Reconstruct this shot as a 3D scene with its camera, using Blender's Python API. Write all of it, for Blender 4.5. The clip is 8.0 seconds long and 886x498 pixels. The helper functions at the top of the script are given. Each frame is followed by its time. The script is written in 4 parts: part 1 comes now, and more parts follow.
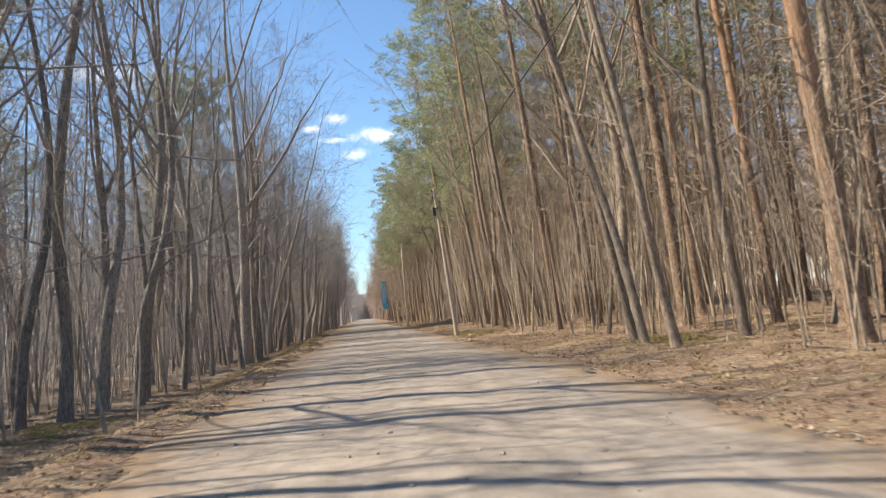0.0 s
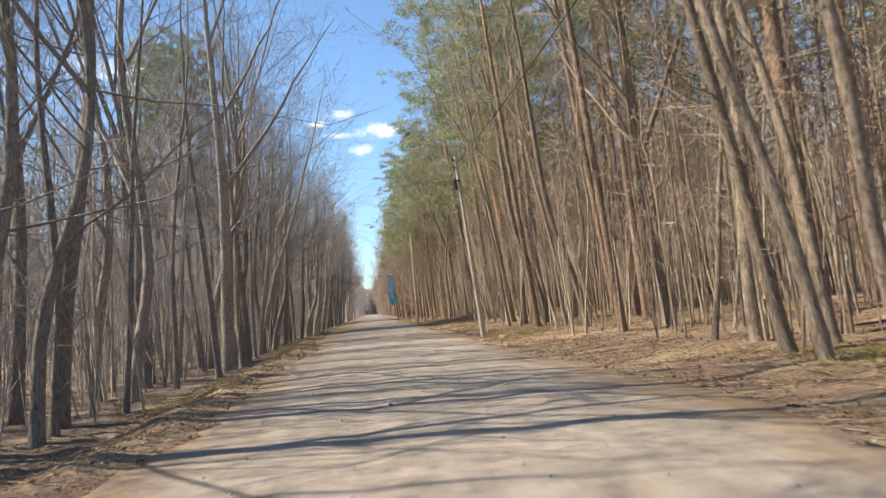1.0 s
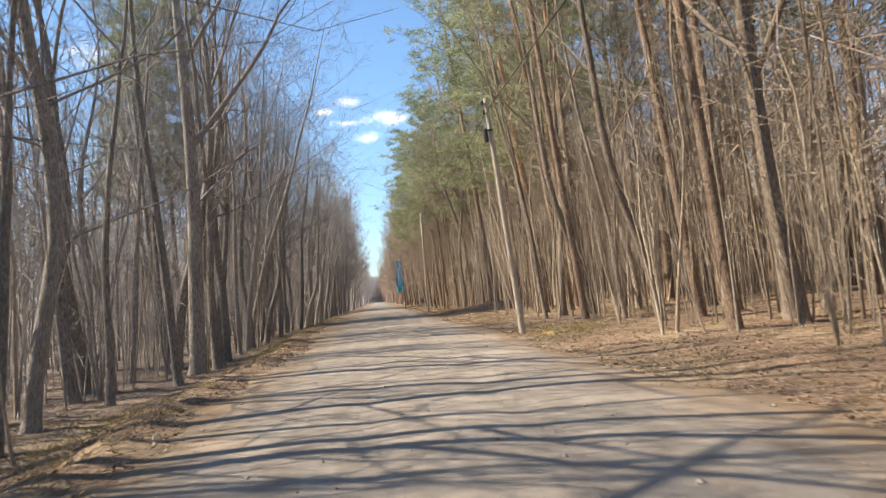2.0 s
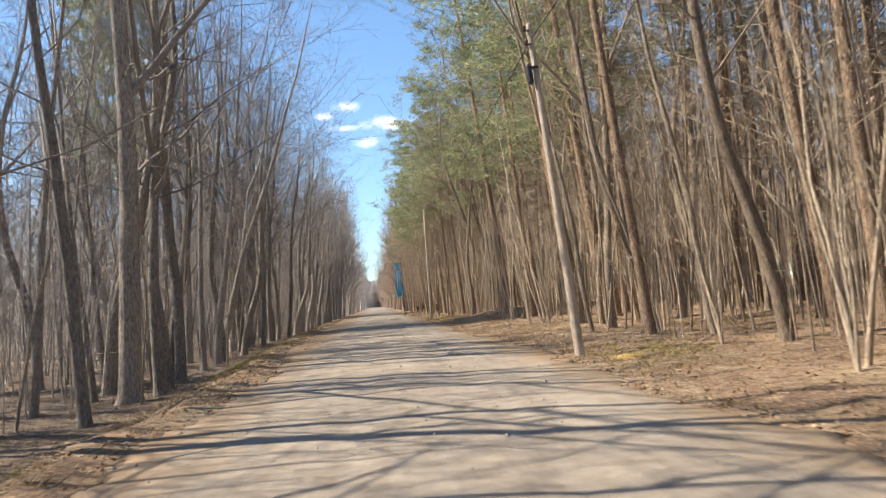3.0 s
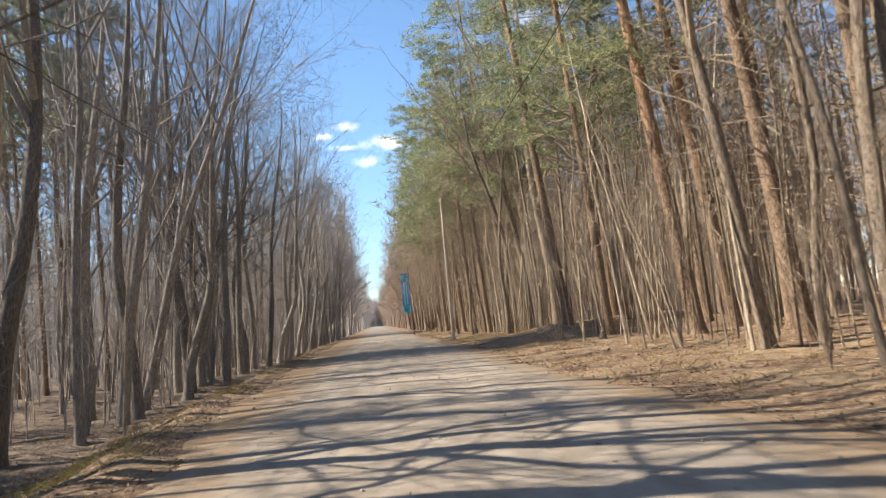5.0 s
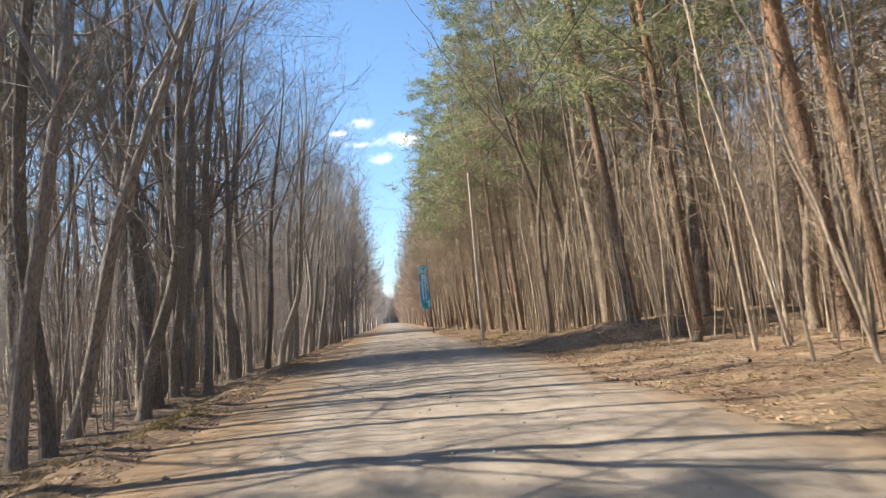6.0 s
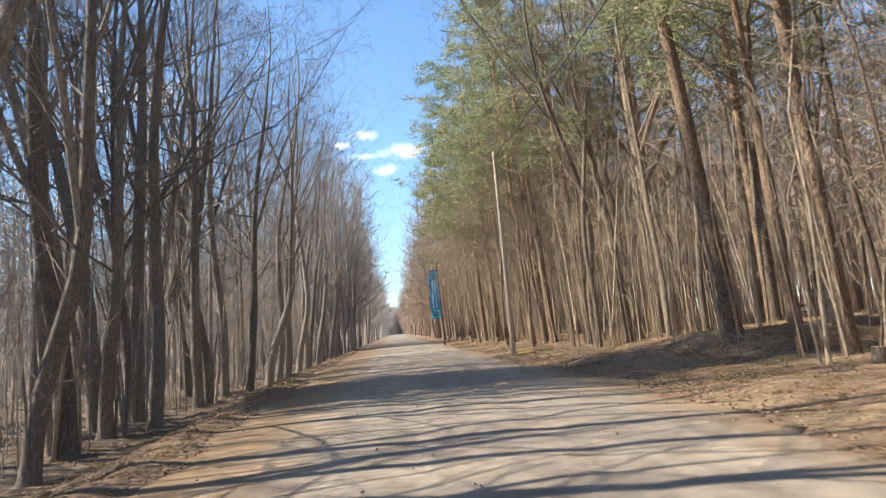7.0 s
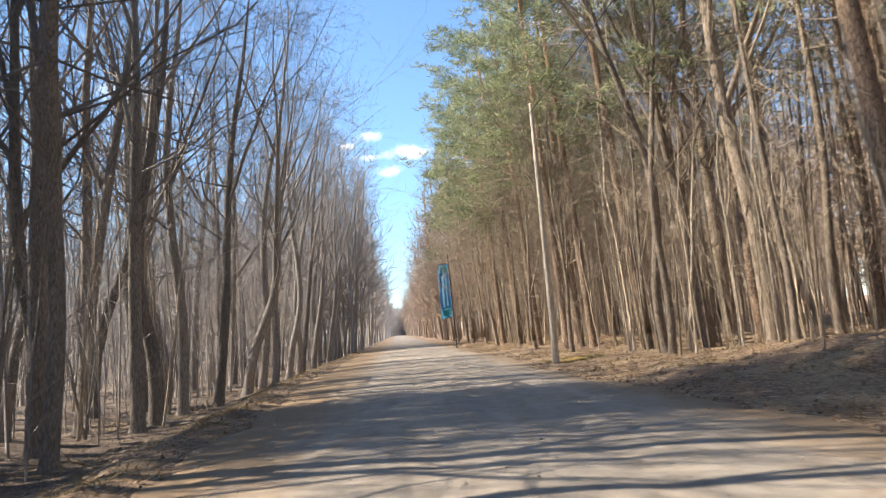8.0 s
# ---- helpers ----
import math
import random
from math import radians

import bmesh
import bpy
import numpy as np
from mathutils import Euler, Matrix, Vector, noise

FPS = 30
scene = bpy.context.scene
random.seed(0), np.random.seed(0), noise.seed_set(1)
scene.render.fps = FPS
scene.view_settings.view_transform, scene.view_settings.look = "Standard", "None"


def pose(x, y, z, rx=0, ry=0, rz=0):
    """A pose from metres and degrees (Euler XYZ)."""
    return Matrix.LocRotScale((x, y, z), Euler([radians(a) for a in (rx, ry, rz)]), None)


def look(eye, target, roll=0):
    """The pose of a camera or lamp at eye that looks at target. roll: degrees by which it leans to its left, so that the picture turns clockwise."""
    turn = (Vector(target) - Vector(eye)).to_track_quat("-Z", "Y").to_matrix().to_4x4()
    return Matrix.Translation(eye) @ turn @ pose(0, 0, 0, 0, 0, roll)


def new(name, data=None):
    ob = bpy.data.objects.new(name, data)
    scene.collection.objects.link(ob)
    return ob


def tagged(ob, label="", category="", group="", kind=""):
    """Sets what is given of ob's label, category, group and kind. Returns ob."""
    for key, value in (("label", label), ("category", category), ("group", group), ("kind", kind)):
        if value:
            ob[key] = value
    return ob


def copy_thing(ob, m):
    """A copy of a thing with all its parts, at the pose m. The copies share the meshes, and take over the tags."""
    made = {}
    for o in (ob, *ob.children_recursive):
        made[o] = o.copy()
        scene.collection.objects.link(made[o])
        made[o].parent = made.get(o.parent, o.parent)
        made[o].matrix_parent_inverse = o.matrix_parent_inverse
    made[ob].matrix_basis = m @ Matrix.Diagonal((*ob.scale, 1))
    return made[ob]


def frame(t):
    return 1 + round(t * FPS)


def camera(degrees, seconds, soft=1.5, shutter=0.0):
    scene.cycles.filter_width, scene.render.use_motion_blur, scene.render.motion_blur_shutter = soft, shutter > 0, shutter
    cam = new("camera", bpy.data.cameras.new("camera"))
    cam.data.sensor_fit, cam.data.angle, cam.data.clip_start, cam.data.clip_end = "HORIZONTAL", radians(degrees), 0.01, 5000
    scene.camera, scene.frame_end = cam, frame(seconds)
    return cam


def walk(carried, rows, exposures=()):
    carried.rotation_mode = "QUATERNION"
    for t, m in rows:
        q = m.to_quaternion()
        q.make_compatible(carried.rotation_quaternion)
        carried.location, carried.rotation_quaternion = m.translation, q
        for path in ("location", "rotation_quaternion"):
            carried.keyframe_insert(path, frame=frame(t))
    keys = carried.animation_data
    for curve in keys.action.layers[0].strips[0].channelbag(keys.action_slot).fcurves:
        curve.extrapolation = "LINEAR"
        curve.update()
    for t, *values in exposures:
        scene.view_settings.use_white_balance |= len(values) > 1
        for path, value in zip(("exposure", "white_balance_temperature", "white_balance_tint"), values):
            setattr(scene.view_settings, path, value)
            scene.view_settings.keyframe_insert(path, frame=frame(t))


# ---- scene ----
cam = camera(64.0, 8.0, 1.25, 0.25)
PATH = [
    (0, (0.234, 3.711, 1.236), (0.47, 5.689, 1.409), -5.1),
    (0.5, (0.252, 6.929, 1.268), (0.476, 8.909, 1.446), -5.1),
    (1, (0.271, 10.162, 1.304), (0.489, 12.144, 1.466), -5.0),
    (1.5, (0.299, 13.399, 1.332), (0.502, 15.384, 1.466), -4.8),
    (1.7, (0.305, 14.684, 1.333), (0.503, 16.67, 1.46), -4.9),
    (2.8, (0.358, 21.734, 1.367), (0.558, 23.719, 1.511), -4.5),
    (3, (0.362, 22.979, 1.369), (0.566, 24.964, 1.514), -4.3),
    (3.5, (0.347, 26.019, 1.386), (0.567, 28.0, 1.55), -4.5),
    (4, (0.318, 29.08, 1.379), (0.552, 31.056, 1.574), -4.7),
    (4.5, (0.252, 32.209, 1.343), (0.474, 34.186, 1.548), -5.0),
    (4.7, (0.221, 33.465, 1.338), (0.437, 35.443, 1.54), -5.1),
    (5.8, (0.144, 40.467, 1.331), (0.312, 42.451, 1.515), -5.4),
    (6, (0.122, 41.764, 1.333), (0.285, 43.748, 1.523), -5.0),
    (6.5, (0.029, 45.069, 1.358), (0.187, 47.052, 1.566), -5.0),
    (7, (-0.089, 48.379, 1.355), (0.066, 50.361, 1.577), -5.2),
    (7.5, (-0.2, 51.652, 1.346), (-0.046, 53.632, 1.58), -5.1),
    (8, (-0.271, 54.863, 1.339), (-0.126, 56.844, 1.566), -4.8),
]
walk(cam, [(t, look(eye, target, roll)) for t, eye, target, roll in PATH], [(0, 1.1, 6800, 10), (1.7, 1.18, 6850, 10), (3, 1.22, 6850, 10), (6.5, 1.26, 6750, 10), (8, 1.48, 6650, 10)])

# ---- world and sun ----
SUN_EL = radians(45)
SUN_DIR = Vector((-math.cos(SUN_EL), 0.13, math.sin(SUN_EL))).normalized()
sun = new("sun", bpy.data.lights.new("sun", "SUN"))
sun.data.energy, sun.data.angle, sun.data.color = 5.0, radians(0.55), (1.0, 0.875, 0.72)
sun.matrix_world = SUN_DIR.to_track_quat("Z", "Y").to_matrix().to_4x4()

world = bpy.data.worlds.new("world")
scene.world = world
world.use_nodes = True
wn, wl = world.node_tree.nodes, world.node_tree.links
bg = wn["Background"]
sky = wn.new("ShaderNodeTexSky")
sky.sky_type, sky.sun_disc = "NISHITA", False
sky.sun_elevation, sky.sun_rotation = SUN_EL, radians(-80)
sky.air_density, sky.dust_density, sky.ozone_density = 1.0, 0.15, 1.4
bg.inputs["Strength"].default_value = 0.105


def wmath(op, a, b):
    n = wn.new("ShaderNodeMath")
    n.operation = op
    for i, v in enumerate((a, b)):
        if isinstance(v, (int, float)):
            n.inputs[i].default_value = v
        else:
            wl.new(v, n.inputs[i])
    return n.outputs[0]


# small fair-weather clouds above the end of the road
co = wn.new("ShaderNodeTexCoord").outputs["Generated"]
cn = wn.new("ShaderNodeTexNoise")
cn.inputs["Scale"].default_value, cn.inputs["Detail"].default_value, cn.inputs["Roughness"].default_value = 42.0, 5.0, 0.62
wl.new(co, cn.inputs["Vector"])
cover = None
for cx, cz, wide, high in ((-0.016, 0.274, 0.023, 0.0095), (0.036, 0.251, 0.036, 0.0125), (0.003, 0.226, 0.020, 0.0090), (-0.052, 0.262, 0.016, 0.005), (-0.022, 0.247, 0.018, 0.005), (-0.30, 0.33, 0.07, 0.02), (0.26, 0.40, 0.08, 0.025)):
    off = wn.new("ShaderNodeVectorMath")
    off.operation = "SUBTRACT"
    wl.new(co, off.inputs[0])
    off.inputs[1].default_value = (cx, 0.966, cz)
    sc = wn.new("ShaderNodeVectorMath")
    sc.operation = "MULTIPLY"
    wl.new(off.outputs[0], sc.inputs[0])
    sc.inputs[1].default_value = (1 / wide, 6.0, 1 / high)
    ln = wn.new("ShaderNodeVectorMath")
    ln.operation = "LENGTH"
    wl.new(sc.outputs[0], ln.inputs[0])
    puff = wmath("SUBTRACT", 1.15, ln.outputs["Value"])
    cover = puff if cover is None else wmath("MAXIMUM", cover, puff)
shape = wmath("ADD", cover, wmath("MULTIPLY", wmath("SUBTRACT", cn.outputs["Fac"], 0.5), 2.6))
mr = wn.new("ShaderNodeMapRange")
mr.interpolation_type = "SMOOTHSTEP"
wl.new(shape, mr.inputs["Value"])
mr.inputs["From Min"].default_value, mr.inputs["From Max"].default_value = 0.0, 1.5
mixc = wn.new("ShaderNodeMix")
mixc.data_type = "RGBA"
wl.new(mr.outputs[0], mixc.inputs["Factor"])
clear = wn.new("ShaderNodeMix")
clear.data_type, clear.blend_type = "RGBA", "MULTIPLY"
clear.inputs["Factor"].default_value = 1.0
high = wn.new("ShaderNodeSeparateXYZ")
wl.new(co, high.inputs[0])
lift = wn.new("ShaderNodeMapRange")
wl.new(high.outputs["Z"], lift.inputs["Value"])
lift.inputs["From Min"].default_value, lift.inputs["From Max"].default_value = 0.0, 0.22
tone = wn.new("ShaderNodeMix")
tone.data_type = "RGBA"
wl.new(lift.outputs[0], tone.inputs["Factor"])
tone.inputs["A"].default_value, tone.inputs["B"].default_value = (0.60, 0.72, 0.90, 1), (0.70, 0.87, 1.0, 1)
wl.new(tone.outputs["Result"], clear.inputs["B"])
wl.new(sky.outputs[0], clear.inputs["A"])
wl.new(clear.outputs["Result"], mixc.inputs["A"])
mixc.inputs["B"].default_value = (7.4, 7.6, 7.8, 1)
wl.new(mixc.outputs["Result"], bg.inputs["Color"])


# ---- materials ----
def mat(name, rough=0.9):
    m = bpy.data.materials.new(name)
    m.use_nodes = True
    n, l = m.node_tree.nodes, m.node_tree.links
    b = n["Principled BSDF"]
    b.inputs["Roughness"].default_value = rough
    b.inputs["Specular IOR Level"].default_value = 0.25
    return m, n, l, b


def coords(n, l, scale, kind="Object"):
    t = n.new("ShaderNodeTexCoord")
    mp = n.new("ShaderNodeMapping")
    mp.inputs["Scale"].default_value = scale
    l.new(t.outputs[kind], mp.inputs["Vector"])
    return mp.outputs[0]


def noisy(n, l, vec, scale, detail=4.0, rough=0.6):
    t = n.new("ShaderNodeTexNoise")
    t.inputs["Scale"].default_value, t.inputs["Detail"].default_value, t.inputs["Roughness"].default_value = scale, detail, rough
    l.new(vec, t.inputs["Vector"])
    return t.outputs["Fac"]


def ramp(n, l, fac, stops):
    r = n.new("ShaderNodeValToRGB")
    e = r.color_ramp.elements
    while len(e) < len(stops):
        e.new(0.5)
    for s, (p, c) in zip(e, stops):
        s.position, s.color = p, (*c, 1)
    l.new(fac, r.inputs[0])
    return r.outputs[0]


def blend(n, l, fac, a, b, mode="MIX"):
    x = n.new("ShaderNodeMix")
    x.data_type, x.blend_type = "RGBA", mode
    for key, v in (("Factor", fac), ("A", a), ("B", b)):
        if isinstance(v, (int, float)):
            x.inputs[key].default_value = v
        elif isinstance(v, tuple):
            x.inputs[key].default_value = (*v, 1)
        else:
            l.new(v, x.inputs[key])
    return x.outputs["Result"]


def spread(n, l, fac, a, b, lo=0.0, hi=1.0):
    r = n.new("ShaderNodeMapRange")
    l.new(fac, r.inputs["Value"])
    for key, v in (("From Min", a), ("From Max", b), ("To Min", lo), ("To Max", hi)):
        r.inputs[key].default_value = v
    return r.outputs[0]


def bump(n, l, b, height, strength, dist):
    u = n.new("ShaderNodeBump")
    u.inputs["Strength"].default_value, u.inputs["Distance"].default_value = strength, dist
    l.new(height, u.inputs["Height"])
    l.new(u.outputs[0], b.inputs["Normal"])


def bark(name, dark, light, moss=0.0, lichen=(0.30, 0.30, 0.26)):
    """Furrowed bark: long ridges, blotches of lichen, each tree of its own tone."""
    m, n, l, b = mat(name, 0.93)
    v = coords(n, l, (1, 1, 0.16))
    ridge = noisy(n, l, v, 38.0, 5.0, 0.7)
    blot = noisy(n, l, coords(n, l, (1, 1, 0.45)), 5.0, 4.0, 0.65)
    col = ramp(n, l, ridge, [(0.32, dark), (0.68, light)])
    col = blend(n, l, spread(n, l, blot, 0.55, 0.75, 0.0, 0.55), col, lichen)
    if moss:
        green = noisy(n, l, coords(n, l, (1, 1, 0.6)), 2.3, 3.0, 0.6)
        col = blend(n, l, spread(n, l, green, 0.5, 0.7, 0.0, moss), col, (0.10, 0.11, 0.035))
    info = n.new("ShaderNodeObjectInfo")
    tone = spread(n, l, info.outputs["Random"], 0, 1, 0.72, 1.3)
    vm = n.new("ShaderNodeVectorMath")
    vm.operation = "SCALE"
    l.new(col, vm.inputs[0])
    l.new(tone, vm.inputs["Scale"])
    l.new(vm.outputs[0], b.inputs["Base Color"])
    bump(n, l, b, ridge, 1.0, 0.05)
    return m


M_BARK = bark("grey_brown_bark", (0.058, 0.046, 0.037), (0.43, 0.355, 0.285), 0.35, (0.34, 0.305, 0.25))
M_TWIG = bark("brown_twig_bark", (0.18, 0.147, 0.113), (0.52, 0.427, 0.332), 0.0, (0.45, 0.385, 0.31))
M_LIMB = bark("brown_limb_bark", (0.12, 0.096, 0.074), (0.38, 0.31, 0.242), 0.0, (0.32, 0.275, 0.22))
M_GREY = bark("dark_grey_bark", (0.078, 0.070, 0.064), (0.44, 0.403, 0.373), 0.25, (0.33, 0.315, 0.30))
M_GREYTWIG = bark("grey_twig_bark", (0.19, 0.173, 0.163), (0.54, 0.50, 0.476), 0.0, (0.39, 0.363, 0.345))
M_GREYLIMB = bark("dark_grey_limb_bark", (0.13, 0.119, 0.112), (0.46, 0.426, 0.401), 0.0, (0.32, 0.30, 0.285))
M_FARGREY = bark("far_grey_bark", (0.14, 0.128, 0.12), (0.42, 0.39, 0.365), 0.0, (0.26, 0.245, 0.23))
M_FARBROWN = bark("far_brown_bark", (0.23, 0.170, 0.130), (0.58, 0.45, 0.352), 0.0, (0.30, 0.25, 0.20))
M_PALE = bark("pale_sapling_bark", (0.24, 0.200, 0.156), (0.72, 0.615, 0.49), 0.1, (0.46, 0.405, 0.33))
M_POLE = bark("weathered_pole_wood", (0.31, 0.268, 0.22), (0.68, 0.60, 0.50), 0.0, (0.54, 0.48, 0.41))


def pine_bark():
    m, n, l, b = mat("scots_pine_bark", 0.9)
    t = n.new("ShaderNodeTexCoord")
    z = n.new("ShaderNodeSeparateXYZ")
    l.new(t.outputs["Object"], z.inputs[0])
    v = coords(n, l, (1, 1, 0.35))
    plates = n.new("ShaderNodeTexVoronoi")
    plates.feature = "DISTANCE_TO_EDGE"
    plates.inputs["Scale"].default_value = 13.0
    l.new(v, plates.inputs["Vector"])
    grain = noisy(n, l, coords(n, l, (1, 1, 0.25)), 22.0, 5.0, 0.7)
    low = ramp(n, l, grain, [(0.3, (0.115, 0.080, 0.058)), (0.7, (0.45, 0.335, 0.245))])
    low = blend(n, l, spread(n, l, plates.outputs["Distance"], 0.0, 0.10, 0.75, 0.0), low, (0.035, 0.026, 0.020))
    up = ramp(n, l, grain, [(0.3, (0.25, 0.140, 0.080)), (0.7, (0.56, 0.352, 0.215))])
    wob = n.new("ShaderNodeMath")
    wob.operation = "MULTIPLY_ADD"
    l.new(noisy(n, l, v, 1.2, 3.0, 0.6), wob.inputs[0])
    wob.inputs[1].default_value = 5.0
    l.new(z.outputs["Z"], wob.inputs[2])
    # each tree sheds its dark plates from a height of its own
    info = n.new("ShaderNodeObjectInfo")
    own = n.new("ShaderNodeSeparateColor")
    l.new(info.outputs["Color"], own.inputs[0])
    late = n.new("ShaderNodeMath")
    late.operation = "MULTIPLY_ADD"
    l.new(own.outputs["Red"], late.inputs[0])
    late.inputs[1].default_value = -9.0
    l.new(wob.outputs[0], late.inputs[2])
    col = blend(n, l, spread(n, l, late.outputs[0], 3.0, 9.0), low, up)
    l.new(col, b.inputs["Base Color"])
    bump(n, l, b, grain, 1.0, 0.05)
    return m


M_PINE = pine_bark()


def leafy(name, stops, rough=0.6, trans=0.25):
    """Thin leaves or needles: a tone of its own for each, some light passing through."""
    m, n, l, b = mat(name, rough)
    g = n.new("ShaderNodeNewGeometry")
    patch = noisy(n, l, coords(n, l, (1, 1, 1)), 0.55, 3.0, 0.6)
    add = n.new("ShaderNodeMath")
    add.operation = "MULTIPLY_ADD"
    l.new(patch, add.inputs[0])
    add.inputs[1].default_value = 0.9
    half = n.new("ShaderNodeMath")
    half.operation = "MULTIPLY_ADD"
    l.new(g.outputs["Random Per Island"], half.inputs[0])
    half.inputs[1].default_value, half.inputs[2].default_value = 0.7, -0.3
    l.new(half.outputs[0], add.inputs[2])
    col = ramp(n, l, add.outputs[0], stops)
    l.new(col, b.inputs["Base Color"])
    tr = n.new("ShaderNodeBsdfTranslucent")
    l.new(col, tr.inputs["Color"])
    mx = n.new("ShaderNodeMixShader")
    mx.inputs[0].default_value = trans
    l.new(b.outputs[0], mx.inputs[1])
    l.new(tr.outputs[0], mx.inputs[2])
    l.new(mx.outputs[0], n["Material Output"].inputs["Surface"])
    return m


M_NEEDLE = leafy("pine_needles", [(0.1, (0.080, 0.115, 0.066)), (0.5, (0.235, 0.272, 0.155)), (0.9, (0.44, 0.46, 0.26))], 0.6, 0.5)
M_LEAF = leafy("dry_fallen_leaves", [(0.05, (0.070, 0.038, 0.021)), (0.35, (0.20, 0.125, 0.075)), (0.65, (0.34, 0.235, 0.145)), (0.95, (0.56, 0.46, 0.33))], 0.75, 0.15)
M_STRAW = leafy("bleached_winter_grass", [(0.1, (0.135, 0.098, 0.05)), (0.5, (0.30, 0.225, 0.118)), (0.9, (0.406, 0.336, 0.189))], 0.8, 0.2)
M_MOSS = leafy("moss_and_young_grass", [(0.1, (0.10, 0.092, 0.03)), (0.5, (0.25, 0.215, 0.08)), (0.9, (0.44, 0.38, 0.16))], 0.85, 0.15)


def litter():
    m, n, l, b = mat("forest_floor", 0.95)
    v = coords(n, l, (1, 1, 1))
    fine = noisy(n, l, v, 17.0, 8.0, 0.72)
    big = noisy(n, l, v, 0.55, 5.0, 0.6)
    col = ramp(n, l, fine, [(0.28, (0.066, 0.044, 0.031)), (0.5, (0.225, 0.153, 0.104)), (0.72, (0.47, 0.350, 0.248))])
    tan = ramp(n, l, fine, [(0.3, (0.165, 0.118, 0.075)), (0.7, (0.47, 0.365, 0.24))])
    col = blend(n, l, spread(n, l, big, 0.46, 0.62), col, tan)
    soil = noisy(n, l, v, 2.7, 5.0, 0.7)
    col = blend(n, l, spread(n, l, soil, 0.56, 0.70, 0.0, 0.75), col, (0.062, 0.041, 0.029))
    col = blend(n, l, spread(n, l, soil, 0.42, 0.28, 0.0, 0.6), col, ramp(n, l, fine, [(0.35, (0.22, 0.158, 0.098)), (0.65, (0.52, 0.415, 0.285))]))
    clump = noisy(n, l, v, 6.5, 6.0, 0.75)
    col = blend(n, l, spread(n, l, clump, 0.46, 0.36, 0.0, 0.7), col, (0.075, 0.051, 0.036))
    col = blend(n, l, spread(n, l, clump, 0.55, 0.66, 0.0, 0.6), col, (0.50, 0.398, 0.292))
    mossy = noisy(n, l, v, 0.9, 4.0, 0.65)
    col = blend(n, l, spread(n, l, mossy, 0.66, 0.78, 0.0, 0.25), col, (0.099, 0.086, 0.035))
    # the floor turns greyer to the left of a wandering line, stays russet on the right
    t = n.new("ShaderNodeTexCoord")
    x = n.new("ShaderNodeSeparateXYZ")
    l.new(t.outputs["Object"], x.inputs[0])
    wob = n.new("ShaderNodeMath")
    wob.operation = "MULTIPLY_ADD"
    l.new(big, wob.inputs[0])
    wob.inputs[1].default_value = 6.0
    l.new(x.outputs["X"], wob.inputs[2])
    greyer = ramp(n, l, fine, [(0.3, (0.055, 0.046, 0.040)), (0.52, (0.15, 0.125, 0.107)), (0.74, (0.36, 0.315, 0.27))])
    col = blend(n, l, spread(n, l, wob.outputs[0], 0.2, -3.0, 0.0, 0.8), col, greyer)
    l.new(col, b.inputs["Base Color"])
    bump(n, l, b, fine, 1.0, 0.05)
    return m


M_FLOOR = litter()


def dirt():
    """Packed pale sand and fine gravel, worn smoother and lighter in two wheel tracks, dirtier to the edges."""
    m, n, l, b = mat("packed_sandy_dirt", 0.95)
    v = coords(n, l, (1, 1, 1))
    grit = noisy(n, l, v, 60.0, 6.0, 0.75)
    mid = noisy(n, l, v, 3.2, 6.0, 0.68)
    streak = noisy(n, l, coords(n, l, (1.0, 0.12, 1)), 2.6, 5.0, 0.6)
    col = ramp(n, l, mid, [(0.3, (0.186, 0.160, 0.132)), (0.7, (0.335, 0.298, 0.252))])
    col = blend(n, l, spread(n, l, streak, 0.42, 0.66, 0.0, 0.6), col, (0.355, 0.319, 0.274))
    col = blend(n, l, spread(n, l, grit, 0.58, 0.75, 0.0, 0.45), col, (0.205, 0.176, 0.150))
    damp = noisy(n, l, coords(n, l, (1.0, 0.3, 1)), 0.7, 4.0, 0.6)
    col = blend(n, l, spread(n, l, damp, 0.58, 0.74, 0.0, 0.5), col, (0.215, 0.184, 0.153))
    t = n.new("ShaderNodeTexCoord")
    x = n.new("ShaderNodeSeparateXYZ")
    l.new(t.outputs["Object"], x.inputs[0])
    off = n.new("ShaderNodeMath")
    off.operation = "SUBTRACT"
    l.new(x.outputs["X"], off.inputs[0])
    off.inputs[1].default_value = 0.95
    away = n.new("ShaderNodeMath")
    away.operation = "ABSOLUTE"
    l.new(off.outputs[0], away.inputs[0])
    rim = n.new("ShaderNodeMath")
    rim.operation = "MULTIPLY_ADD"
    l.new(noisy(n, l, coords(n, l, (1, 0.45, 1)), 1.6, 6.0, 0.7), rim.inputs[0])
    rim.inputs[1].default_value = 2.6
    l.new(away.outputs[0], rim.inputs[2])
    col = blend(n, l, spread(n, l, rim.outputs[0], 3.3, 4.5, 0.0, 0.9), col, ramp(n, l, grit, [(0.3, (0.147, 0.099, 0.059)), (0.7, (0.327, 0.236, 0.147))]))
    l.new(col, b.inputs["Base Color"])
    h = n.new("ShaderNodeMath")
    h.operation = "MULTIPLY_ADD"
    l.new(grit, h.inputs[0])
    h.inputs[1].default_value = 0.35
    l.new(mid, h.inputs[2])
    bump(n, l, b, h.outputs[0], 0.8, 0.03)
    return m


M_DIRT = dirt()


